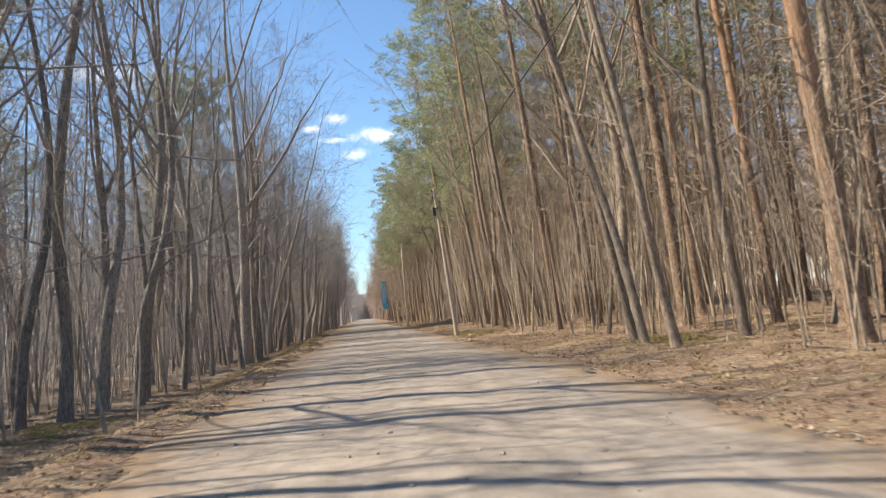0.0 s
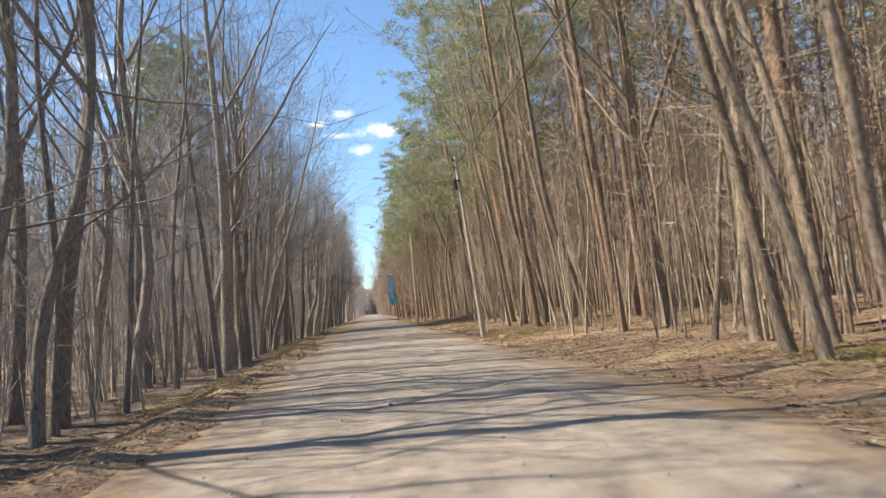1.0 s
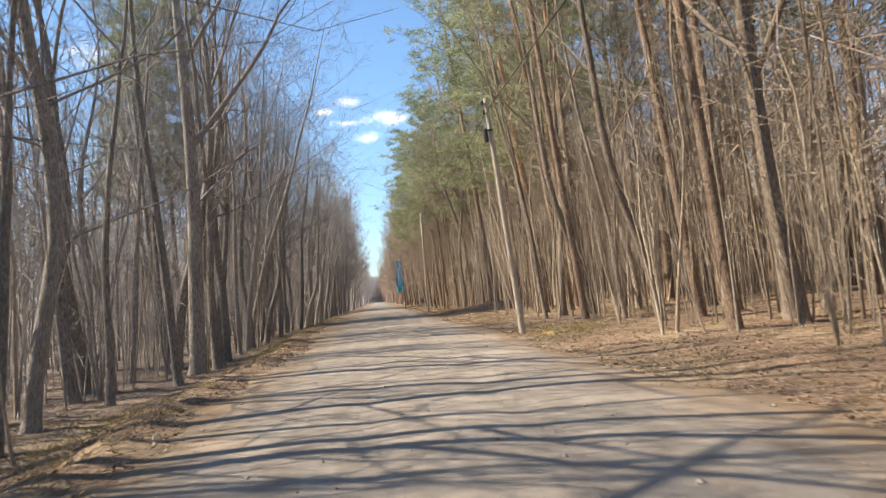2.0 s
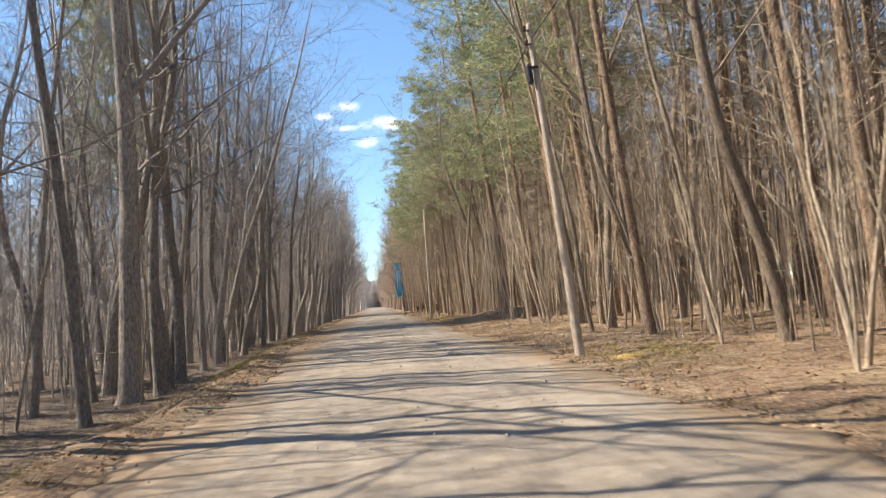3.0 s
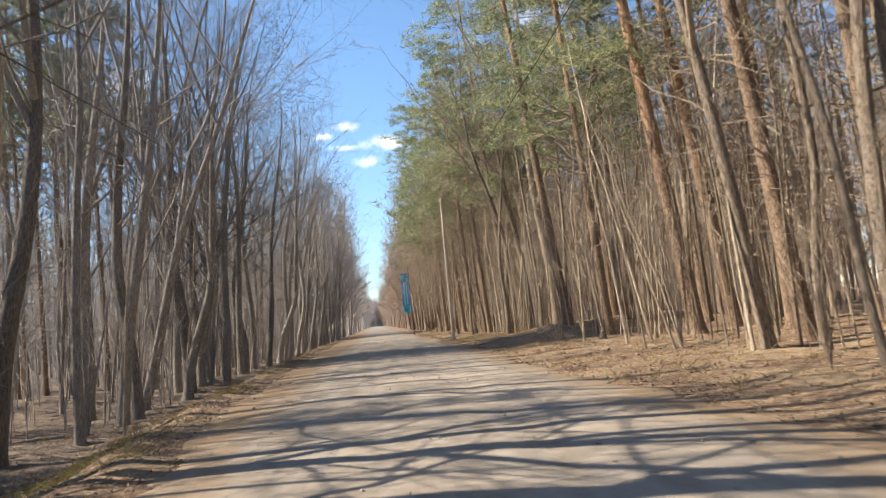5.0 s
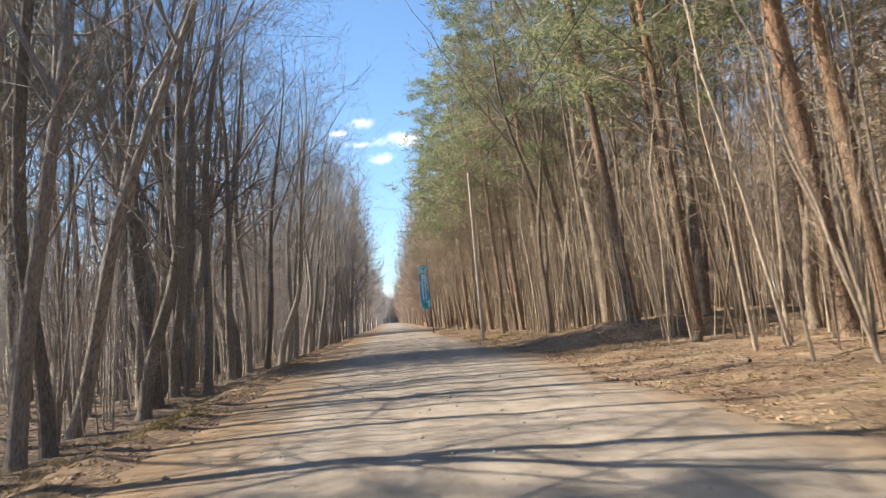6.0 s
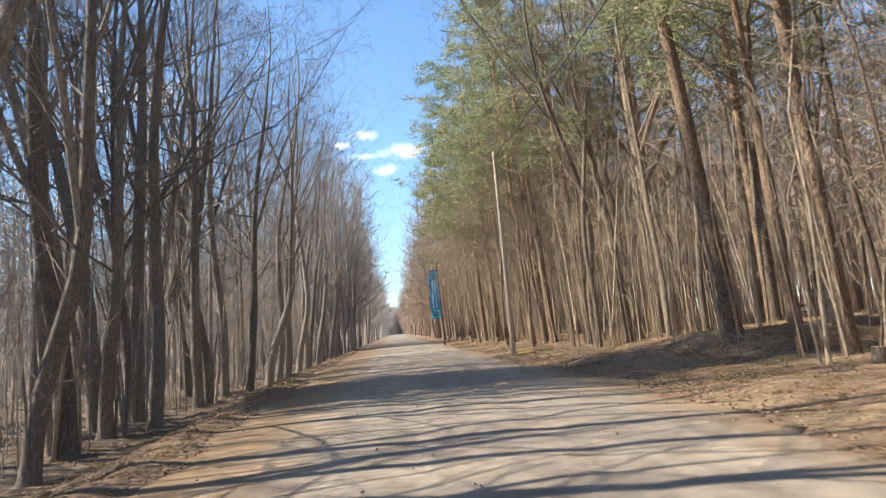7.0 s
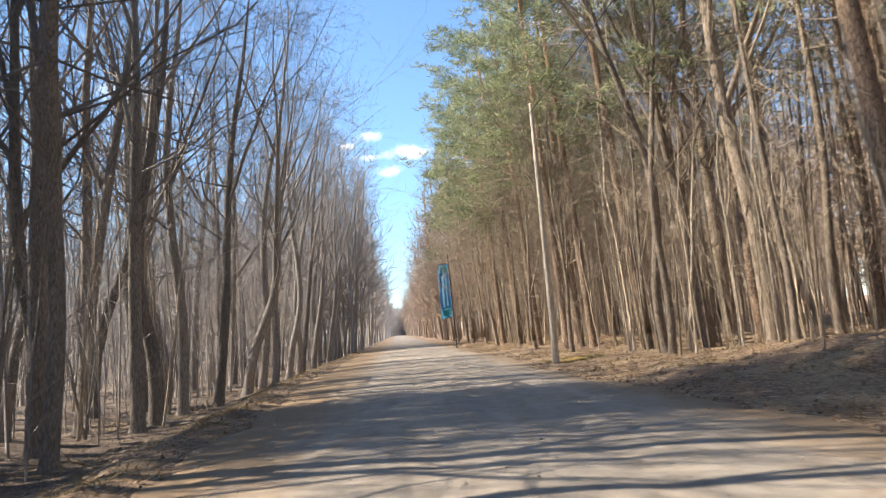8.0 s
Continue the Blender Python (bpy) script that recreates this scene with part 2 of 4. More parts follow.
def plain(name, col, rough=0.6, metal=0.0, var=0.25, scale=9.0):
    m, n, l, b = mat(name, rough)
    f = noisy(n, l, coords(n, l, (1, 1, 1)), scale, 4.0, 0.65)
    lo, hi = tuple(c * (1 - var) for c in col), tuple(min(1, c * (1 + var)) for c in col)
    l.new(ramp(n, l, f, [(0.3, lo), (0.7, hi)]), b.inputs["Base Color"])
    b.inputs["Metallic"].default_value = metal
    return m


M_BLUE = plain("blue_banner_cloth", (0.045, 0.20, 0.40), 0.7, 0, 0.12, 4)
M_TEAL = plain("teal_banner_print", (0.045, 0.29, 0.37), 0.7, 0, 0.1, 4)
M_PRINT = plain("pale_banner_print", (0.15, 0.36, 0.52), 0.7, 0, 0.1, 6)
M_STEEL = plain("dark_painted_steel", (0.05, 0.05, 0.055), 0.5, 0.4)
M_BLACK = plain("black_cable_sheath", (0.02, 0.02, 0.022), 0.55)
M_BOX = plain("dark_plastic_housing", (0.03, 0.03, 0.045), 0.5)
M_CERAMIC = plain("brown_glazed_ceramic", (0.07, 0.045, 0.035), 0.3, 0, 0.1)
M_CUT = plain("cut_wood", (0.42, 0.30, 0.17), 0.8, 0, 0.3, 20)
M_SAND = plain("yellow_sand", (0.40, 0.275, 0.11), 0.95, 0, 0.5, 22)
M_STONE = plain("grey_field_stone", (0.26, 0.24, 0.21), 0.85, 0, 0.35, 25)


# ---- mesh tools ----
class Soup:
    """Gathers triangles and turns them into one mesh."""

    def __init__(self):
        self.v, self.f, self.n = [], [], 0

    def add(self, v, f):
        self.v.append(np.asarray(v, float).reshape(-1, 3))
        self.f.append(np.asarray(f, int).reshape(-1, 3) + self.n)
        self.n += len(self.v[-1])

    def tubes(self, path, rad, k):
        """path (N, n, 3), rad (N, n): N round tapering tubes of k sides."""
        N, n, _ = path.shape
        tan = np.gradient(path, axis=1)
        tan /= np.linalg.norm(tan, axis=2, keepdims=True) + 1e-9
        ref = np.where(np.abs(tan[:, :1, 2:3]) > 0.8, np.array([[[1.0, 0, 0]]]), np.array([[[0, 0, 1.0]]]))
        a = np.cross(tan, np.broadcast_to(ref, tan.shape))
        a /= np.linalg.norm(a, axis=2, keepdims=True) + 1e-9
        b = np.cross(tan, a)
        ang = np.arange(k) * 2 * np.pi / k
        ring = a[:, :, None] * np.cos(ang)[:, None] + b[:, :, None] * np.sin(ang)[:, None]
        v = path[:, :, None] + ring * rad[:, :, None, None]
        i = np.arange(N)[:, None, None] * n * k + np.arange(n - 1)[:, None] * k
        j = np.arange(k)
        q = (j + 1) % k
        p0, p1, p2, p3 = i + j, i + q, i + k + q, i + k + j
        self.add(v, np.concatenate([np.stack([p0, p2, p1], -1).reshape(-1, 3), np.stack([p0, p3, p2], -1).reshape(-1, 3)]))

    def spikes(self, base, way, rad):
        """N three-sided twigs that run out to a point."""
        N = len(base)
        t = way / (np.linalg.norm(way, axis=1, keepdims=True) + 1e-9)
        ref = np.where(np.abs(t[:, 2:3]) > 0.8, np.array([[1.0, 0, 0]]), np.array([[0, 0, 1.0]]))
        a = np.cross(t, ref)
        a /= np.linalg.norm(a, axis=1, keepdims=True) + 1e-9
        b = np.cross(t, a)
        r = np.asarray(rad).reshape(-1, 1)
        v = np.stack([base + a * r, base - a * r * 0.5 + b * r * 0.87, base - a * r * 0.5 - b * r * 0.87, base + way], 1)
        i = np.arange(N)[:, None] * 4
        self.add(v, np.concatenate([i + np.array([[0, 1, 3]]), i + np.array([[1, 2, 3]]), i + np.array([[2, 0, 3]])]))

    def blades(self, base, way, side):
        """N flat narrow triangles."""
        v = np.stack([base - side, base + side, base + way], 1)
        self.add(v, np.arange(len(base) * 3))

    def mesh(self, name, material, smooth=True):
        v, f = np.concatenate(self.v), np.concatenate(self.f)
        me = bpy.data.meshes.new(name)
        me.vertices.add(len(v))
        me.vertices.foreach_set("co", v.ravel())
        me.loops.add(f.size)
        me.loops.foreach_set("vertex_index", f.ravel())
        me.polygons.add(len(f))
        me.polygons.foreach_set("loop_start", np.arange(len(f)) * 3)
        me.polygons.foreach_set("use_smooth", np.full(len(f), smooth))
        me.update(calc_edges=True)
        me.materials.append(material)
        return me


def part(name, data, material, parent, label=""):
    """Links a bmesh, a soup or a mesh as one mesh object under a thing or a part."""
    if isinstance(data, bmesh.types.BMesh):
        me = bpy.data.meshes.new(name)
        data.to_mesh(me)
        data.free()
        me.materials.append(material)
    elif isinstance(data, Soup):
        me = data.mesh(name, material)
    else:
        me = data
    ob = new(name, me)
    ob.parent = parent
    return tagged(ob, label)


def smooth(bm):
    for f in bm.faces:
        f.smooth = True
    return bm


def lathe(prof, k=16, bm=None, at=(0, 0, 0)):
    """A turned shape from (radius, height) pairs, closed at both ends."""
    bm = bm or bmesh.new()
    rings = []
    for r, z in prof:
        rings.append([bm.verts.new((at[0] + r * math.cos(i * math.tau / k), at[1] + r * math.sin(i * math.tau / k), at[2] + z)) for i in range(k)])
    for a, b in zip(rings, rings[1:]):
        for i in range(k):
            bm.faces.new((a[i], a[(i + 1) % k], b[(i + 1) % k], b[i]))
    bm.faces.new(rings[0][::-1])
    bm.faces.new(rings[-1])
    return bm


def block(sx, sy, sz, at=(0, 0, 0), edge=0.006):
    bm = bmesh.new()
    bmesh.ops.create_cube(bm, size=1, matrix=Matrix.Translation(at) @ Matrix.Diagonal((sx, sy, sz, 1)))
    bmesh.ops.bevel(bm, geom=bm.edges[:], offset=edge, segments=2, affect="EDGES")
    return bm


# ---- the lie of the land ----
def step(a, b, x):
    t = np.clip((x - a) / (b - a), 0, 1)
    return t * t * (3 - 2 * t)


def wavy(x, y, s):
    """Smooth uneven ground, about -1 to 1, with bumps about s metres long."""
    x, y = x / s, y / s
    return (np.sin(1.7 * x + 0.6 * y + 1.3 * np.sin(0.9 * y)) + np.sin(2.3 * y - 0.8 * x + 1.1 * np.sin(1.4 * x)) + np.sin(3.1 * x + 2.7 * y + 2.0)) / 3


def edge_left(y):
    y = np.asarray(y, float)
    return -2.25 - 0.85 * step(41, 54, y) - 0.5 * step(62, 80, y) + 0.14 * np.sin(y * 0.37) + 0.12 * np.sin(y * 1.31 + 1) + 0.09 * np.sin(y * 3.7) * np.sin(y * 0.83) + 0.05 * np.sin(y * 8.3)


def edge_right(y):
    y = np.asarray(y, float)
    return 4.25 + 0.25 * np.sin(y * 0.29 + 2) + 0.15 * np.sin(y * 1.13) + 0.12 * np.sin(y * 3.3 + 1) * np.sin(y * 0.71) + 0.06 * np.sin(y * 7.7)


def road_z(x, y):
    mid = (x - 0.95) / 3.3
    track = np.exp(-((x - 0.1) / 0.28) ** 2) + np.exp(-((x - 1.75) / 0.28) ** 2)
    return 0.05 - 0.06 * mid * mid - 0.022 * track + 0.012 * wavy(x, y, 1.1) + 0.012 * wavy(x, y * 0.6, 3.3)


def ground_z(x, y):
    x, y = np.asarray(x, float), np.asarray(y, float)
    el, er = edge_left(y), edge_right(y)
    left = -0.62 * step(0.2, 2.9, el - x) + 0.09 * np.exp(-((el - x - 0.6) / 0.4) ** 2) + 0.10 * step(60, 70, y) * step(0.5, 3, el - x)
    right = 0.08 * step(0.3, 2.2, x - er) + 0.20 * step(3, 11, x - er)
    # an old earth bank across the verge, its steep face towards the start of the road
    foot = 64.9 - 0.10 * (x - 8) + 0.25 * np.sin(x * 1.1)
    bank = (0.14 * step(4.6, 6.4, x) + 0.36 * step(6.6, 8.4, x)) * step(0.0, 1.5, y - foot) * (1 - step(3.0, 11.0, y - foot)) * (1 - step(13, 17, x))
    bank = bank - 0.14 * step(4.6, 6.4, x) * np.exp(-((y - foot + 0.9) / 0.9) ** 2) * (1 - step(13, 17, x))
    off = step(0.0, 1.2, np.maximum(el - x, x - er))
    rough = off * (0.032 * wavy(x, y, 1.3) + np.where(x < 0, 0.05, 0.028) * wavy(x, y, 0.42) + np.where(x < 0, 0.02, 0.01) * wavy(x + 3, y, 0.17)) + 0.06 * step(4, 14, np.maximum(el - x, x - er)) * wavy(x, y, 7)
    on_road = road_z(np.clip(x, el, er), y)
    inside = np.minimum(x - el, er - x)
    return on_road + left + right + bank + rough - 0.07 * step(0.05, 0.5, inside)


def sheet(name, xs, ys, height, material):
    X, Y = np.meshgrid(xs, ys)
    v = np.stack([X, Y, height(X, Y)], -1).reshape(-1, 3)
    w, h = len(xs), len(ys)
    i = (np.arange(h - 1)[:, None] * w + np.arange(w - 1)).ravel()
    s = Soup()
    s.add(v, np.concatenate([np.stack([i, i + 1, i + w + 1], 1), np.stack([i, i + w + 1, i + w], 1)]))
    return new(name, s.mesh(name, material))


xs = np.concatenate([-np.geomspace(4000, 34, 14), np.arange(-32, -12, 1.6), np.arange(-12, -6, 0.34), np.arange(-6, -1.5, 0.13), np.arange(-1.5, 3.5, 0.5), np.arange(3.5, 16, 0.26), np.arange(16, 34, 1.6), np.geomspace(36, 4000, 14)])
ys = np.concatenate([-np.geomspace(3000, 12, 16), np.arange(-10, 6, 0.6), np.arange(6, 84, 0.21), np.arange(84, 112, 0.5), np.arange(112, 200, 1.5), np.geomspace(202, 5000, 40)])
ground = tagged(sheet("ground", xs, ys, ground_z, M_FLOOR), "brown forest floor of leaf litter and moss", "ground", kind="structure")

# the road: its own sheet with ragged edges, lying on the ground
rows_y = np.concatenate([np.arange(-10, 112, 0.3), np.arange(112, 240, 1.5), np.geomspace(242, 900, 40)])
u = np.linspace(0, 1, 40)
rx = edge_left(rows_y)[:, None] + (edge_right(rows_y) - edge_left(rows_y))[:, None] * u
rag = (np.abs(u - 0.5) > 0.47) * 0.14
rx = rx + rag * np.array([[random.uniform(-1, 1) for _ in u] for _ in rows_y])
ry = np.repeat(rows_y[:, None], 40, 1)
rz = road_z(rx, ry) - 0.05 * (np.abs(u - 0.5) > 0.49)
s = Soup()
i = (np.arange(len(rows_y) - 1)[:, None] * 40 + np.arange(39)).ravel()
s.add(np.stack([rx, ry, rz], -1), np.concatenate([np.stack([i, i + 1, i + 41], 1), np.stack([i, i + 41, i + 40], 1)]))
road = tagged(new("road", s.mesh("road", M_DIRT)), "pale sandy dirt road with faint wheel tracks", "road", kind="structure")


# ---- trees ----
def grow(rng, path, rad, count, first, size, angle, lift, n, wob=0.06, thick=0.5, last=0.99):
    """Side shoots along each parent: paths (N*count, n, 3) and radii."""
    N, m, _ = path.shape
    u = first + (last - first) * (np.arange(count) + rng.random((N, count))) / count
    f = u * (m - 1)
    i = np.minimum(f.astype(int), m - 2)
    k = (f - i)[..., None]
    r = np.arange(N)[:, None]
    start = path[r, i] * (1 - k) + path[r, i + 1] * k
    tan = path[r, i + 1] - path[r, i]
    tan /= np.linalg.norm(tan, axis=-1, keepdims=True) + 1e-9
    r0 = (rad[r, i] * (1 - k[..., 0]) + rad[r, i + 1] * k[..., 0]) * thick
    total = np.linalg.norm(np.diff(path, axis=1), axis=2).sum(1)[:, None]
    length = total * size * (1.15 - 0.75 * u) * rng.uniform(0.65, 1.25, u.shape)
    side = rng.normal(size=tan.shape)
    side -= (side * tan).sum(-1, keepdims=True) * tan
    side /= np.linalg.norm(side, axis=-1, keepdims=True) + 1e-9
    a = np.radians(rng.uniform(angle[0], angle[1], u.shape))[..., None]
    way = tan * np.cos(a) + side * np.sin(a)
    t = np.linspace(0, 1, n)[:, None]
    L = length[..., None, None]
    out = start[:, :, None] + way[:, :, None] * L * t + np.array([0, 0, 1.0]) * lift * L * t * t
    bow, sway = rng.normal(size=(2, *start.shape))
    out = out + (bow[:, :, None] * t * t * 1.25 + sway[:, :, None] * np.sin(t * 5.0) * 0.26 + rng.normal(size=out.shape) * t * 0.3) * wob * L
    rr = r0[..., None] * (1 - 0.9 * np.linspace(0, 1, n))
    return out.reshape(-1, n, 3), rr.reshape(-1, n)


def flared(p, r, z=(0.05, 0.12, 0.22, 0.38, 0.65)):
    """The trunk's rings with more of them near the ground, where the roots spread."""
    zz = np.concatenate([p[0, :1, 2], z, p[0, 1:, 2]])
    q = np.stack([np.interp(zz, p[0, :, 2], p[0, :, k]) for k in range(3)], -1)
    base = np.interp(zz, p[0, 1:, 2], r[0, 1:])
    return q[None], (base * (1 + 0.22 * np.exp(-zz / 0.10) + 0.20 * np.exp(-zz / 0.35)))[None]


def stem(rng, H, r0, n, bend=0.02, flare=0.7, tip=0.12):
    t = np.linspace(0, 1, n)
    wob = np.cumsum(rng.normal(size=(n, 2)) * bend * H / n * 2.2, 0)
    p = np.stack([wob[:, 0] * t, wob[:, 1] * t, t * H], -1)
    r = r0 * ((1 - t) ** 0.8 * (1 - tip) + tip) * (1 + flare * np.exp(-t * H / 0.22))
    return p[None], r[None]


def crooked(rng, H, r0, n, bend, fork):
    """A trunk that sways as it rises and loses much of its girth where the limbs part."""
    t = np.linspace(0, 1, n)
    a, b = rng.normal(size=(2, 2)), rng.uniform(0, math.tau, (2, 2))
    sway = bend * H * (a[0] * np.sin(t[:, None] * 3.2 + b[0]) + 0.45 * a[1] * np.sin(t[:, None] * 8.5 + b[1]))
    sway = (sway - sway[0]) * step(0.0, 0.25, t)[:, None]
    sway += np.cumsum(rng.normal(size=(n, 2)) * bend * H * 0.10, 0) * t[:, None]
    p = np.stack([sway[:, 0], sway[:, 1], t * H], -1)
    r = r0 * np.interp(t, (0, fork, fork + 0.2, 0.8, 1), (1.0, 0.78, 0.56, 0.22, 0.07)) * (1 + 0.7 * np.exp(-t * H / 0.22))
    return p[None], r[None]


def fan(rng, soup, path, rad, count, first, size, angle, lift, width):
    """The finest twigs: one narrow blade each."""
    tp, tr = grow(rng, path, rad, count, first, size, angle, lift, 2, 0.05, 0.5)
    way = tp[:, 1] - tp[:, 0]
    side = np.cross(way, rng.normal(size=way.shape))
    side *= width / (np.linalg.norm(side, axis=1, keepdims=True) + 1e-9)
    soup.blades(tp[:, 0], way, side)
    return tp, tr


def bare_tree(seed, H, r0, forks, limbs, twig, low=0.35, k=9, wide=0.30, sides=4, wood=None, twigs=None, open_out=(32, 72), fine=0.0056, bend=0.035, part_at=(10, 28), lift=0.28):
    """A leafless broadleaved tree: trunk, and a crown of forked limbs, branches and twigs."""
    rng = np.random.default_rng(seed)
    p, r = crooked(rng, H, r0, 20, bend, low)
    base = tagged(new("deciduous_tree"), "bare grey-brown deciduous tree on leaf litter", "tree", "trees beside the road")
    ts = Soup()
    ts.tubes(*flared(p, r), k)
    part("trunk", ts, wood or M_BARK, base)
    cs = Soup()
    fp, fr = grow(rng, p, r, forks, low, 0.55, part_at, 0.08, 9, 0.035, 0.62, min(0.9, low + 0.35))
    cs.tubes(fp, fr, 6)
    lp, lr = grow(rng, p, r, limbs, low * 0.8, wide, open_out, lift, 6, 0.10, 0.27)
    fl, flr = grow(rng, fp, fr, max(4, limbs // 3), 0.15, 0.36, (26, 62), 0.20, 6, 0.10, 0.40)
    lp, lr = np.concatenate([lp, fl]), np.concatenate([lr, flr])
    cs.tubes(lp, np.maximum(lr, 0.007), 3)
    bp, br = grow(rng, lp, lr, twig + (sides > 3), 0.12, 0.50, (25, 75), 0.10, 3, 0.10, 0.55)
    if sides > 3:
        cs.tubes(bp, np.maximum(br, 0.0038), 3)
    else:
        bp, br = bp[:, [0, 2]], br[:, [0, 2]]
        cs.spikes(bp[:, 0], bp[:, 1] - bp[:, 0], np.maximum(br[:, 0], 0.0038))
    tp, tr = fan(rng, cs, bp, br, twig + 3, 0.1, 0.62, (20, 65), 0.08, fine)
    fan(rng, cs, tp, np.maximum(tr, 0.004), 2 if sides > 3 else 1, 0.15, 0.75, (20, 65), 0.05, fine * 0.9)
    fan(rng, cs, lp, lr, twig + 3, 0.2, 0.27, (25, 75), 0.08, fine)
    fan(rng, cs, lp[:, -3:], np.maximum(lr[:, -3:], 0.01), 5, 0.3, 0.5, (10, 45), 0.05, fine)
    sp, sr = grow(rng, p, r, 18, 0.05, 0.10, (35, 95), 0.1, 3, 0.08, 0.07, low + 0.2)
    cs.spikes(sp[:, 0], sp[:, 2] - sp[:, 0], np.maximum(sr[:, 0], 0.007))
    fan(rng, cs, sp, sr, 5, 0.1, 0.6, (20, 65), 0.1, 0.006)
    part("crown", cs, twigs or M_TWIG, base)
    return base


def pine_tree(seed, H, r0, crown, limbs, reach, K=10):
    """A Scots pine: plated trunk turning orange, dead snags below, a ragged crown of needle tufts."""
    rng = np.random.default_rng(seed)
    p, r = stem(rng, H, r0, 18, 0.012, 0.45, 0.16)
    base = tagged(new("pine_tree"), "tall Scots pine with orange upper trunk and green crown", "tree", "pines beside the road")
    ts = Soup()
    ts.tubes(*flared(p, r), 10)
    part("trunk", ts, M_PINE, base)
    cs = Soup()
    dp, dr = grow(rng, p[:, :11], r[:, :11], 14, 0.3, 0.13, (65, 100), -0.05, 4, 0.05, 0.16)
    cs.tubes(dp, np.maximum(dr, 0.008), 3)
    fan(rng, cs, dp, dr, 6, 0.3, 0.4, (25, 60), 0, 0.006)
    lp, lr = grow(rng, p, r, limbs, crown, reach, (62, 104), 0.06, 6, 0.05, 0.3)
    cs.tubes(lp, np.maximum(lr, 0.012), 3)
    bp, br = grow(rng, lp, lr, 7, 0.25, 0.42, (30, 70), 0.03, 3, 0.05, 0.5)
    bp[..., 2] = bp[:, :1, 2] + 0.55 * (bp[..., 2] - bp[:, :1, 2])
    cs.spikes(bp[:, 0], bp[:, 2] - bp[:, 0], np.maximum(br[:, 0], 0.007))
    part("crown", cs, M_TWIG, base, "grey-brown branches with dead snags below")
    ns = Soup()
    spots = np.concatenate([bp[:, 2], bp[::2, 1], lp[:, -1]])
    at = np.repeat(spots, K, 0) + rng.normal(size=(len(spots) * K, 3)) * np.array([0.21, 0.21, 0.055])
    way = rng.normal(size=at.shape)
    way[:, 2] = np.abs(way[:, 2]) * 0.7 + 0.05
    way /= np.linalg.norm(way, axis=1, keepdims=True)
    way *= rng.uniform(0.30, 0.56, (len(at), 1))
    side = np.cross(way, rng.normal(size=at.shape))
    side *= rng.uniform(0.015, 0.030, (len(at), 1)) / (np.linalg.norm(side, axis=1, keepdims=True) + 1e-9)
    ns.blades(at, way, side)
    part("foliage", ns, M_NEEDLE, base, "green pine needle tufts")
    return base


def sapling(seed, H, r0, material, shoots=9):
    rng = np.random.default_rng(seed)
    p, r = stem(rng, H, r0, 9, 0.06, 0.25, 0.2)
    base = tagged(new("sapling"), "thin pale leafless sapling on the forest edge", "sapling", "saplings under the trees")
    ts = Soup()
    ts.tubes(p, r, 5)
    part("stem", ts, material, base)
    cs = Soup()
    bp, br = grow(rng, p, r, shoots, 0.35, 0.16, (12, 38), 0.15, 3, 0.06, 0.3)
    cs.tubes(bp, np.maximum(br, 0.004), 3)
    tp, tr = fan(rng, cs, bp, br, 6, 0.2, 0.5, (20, 60), 0.1, 0.004)
    part("crown", cs, material, base)
    return base


def plant(kind, x, y, lean=0.0, width=1.0, tall=1.0, turn=None, nod=0.0, sink=0.04):
    """Stands a copy of a tree on the ground; lean: metres to the right for each metre up."""
    turn = random.uniform(0, math.tau) if turn is None else turn
    m = Matrix.Translation((x, y, float(ground_z(x, y)) - sink)) @ Matrix.Rotation(math.atan(lean), 4, "Y") @ Matrix.Rotation(nod, 4, "X")
    return copy_thing(kind, m @ Matrix.Rotation(turn, 4, "Z") @ Matrix.Diagonal((width, width, tall, 1)))


def drop(ob):
    """Takes the pattern of a kind out of the scene once it has been copied."""
    for o in (*ob.children_recursive, ob):
        bpy.data.objects.remove(o)


random.seed(7)
# kinds: (tree, trunk radius, height)
def sets(n, wood, limb, twigs, more, low, bend, part_at, fine):
    """Three big, three middling and three slim bare trees with their trunk radii."""
    c = {"wood": wood, "twigs": twigs, "fine": fine, "bend": bend, "part_at": part_at}
    b = dict(c, twigs=limb)
    big = [(bare_tree(n + 1, 21, 0.24, 3 + more, 10, 6, low, 11, 0.33, **b), 0.24), (bare_tree(n + 2, 22, 0.25, 2 + more, 11, 6, low + 0.03, 11, 0.32, **b), 0.25), (bare_tree(n + 3, 20, 0.22, 3 + more, 10, 6, low - 0.02, 11, 0.33, **b), 0.22)]
    mid = [(bare_tree(n + 4, 18, 0.14, 1 + more, 9, 5, low + 0.02, 8, 0.28, 3, **c), 0.14), (bare_tree(n + 5, 19, 0.15, 1, 12, 5, 0.32, 8, 0.28, 3, **c), 0.15), (bare_tree(n + 6, 17, 0.13, 2 + more, 8, 5, low, 8, 0.28, 3, **c), 0.13)]
    slim = [(bare_tree(n + 7, 15, 0.085, 1, 10, 4, 0.30, 7, 0.22, 3, **c), 0.085), (bare_tree(n + 8, 16, 0.09, 2, 8, 4, 0.36, 7, 0.22, 3, **c), 0.09), (bare_tree(n + 9, 13, 0.075, 1, 10, 4, 0.28, 7, 0.24, 3, **c), 0.075)]
    return big, mid, slim


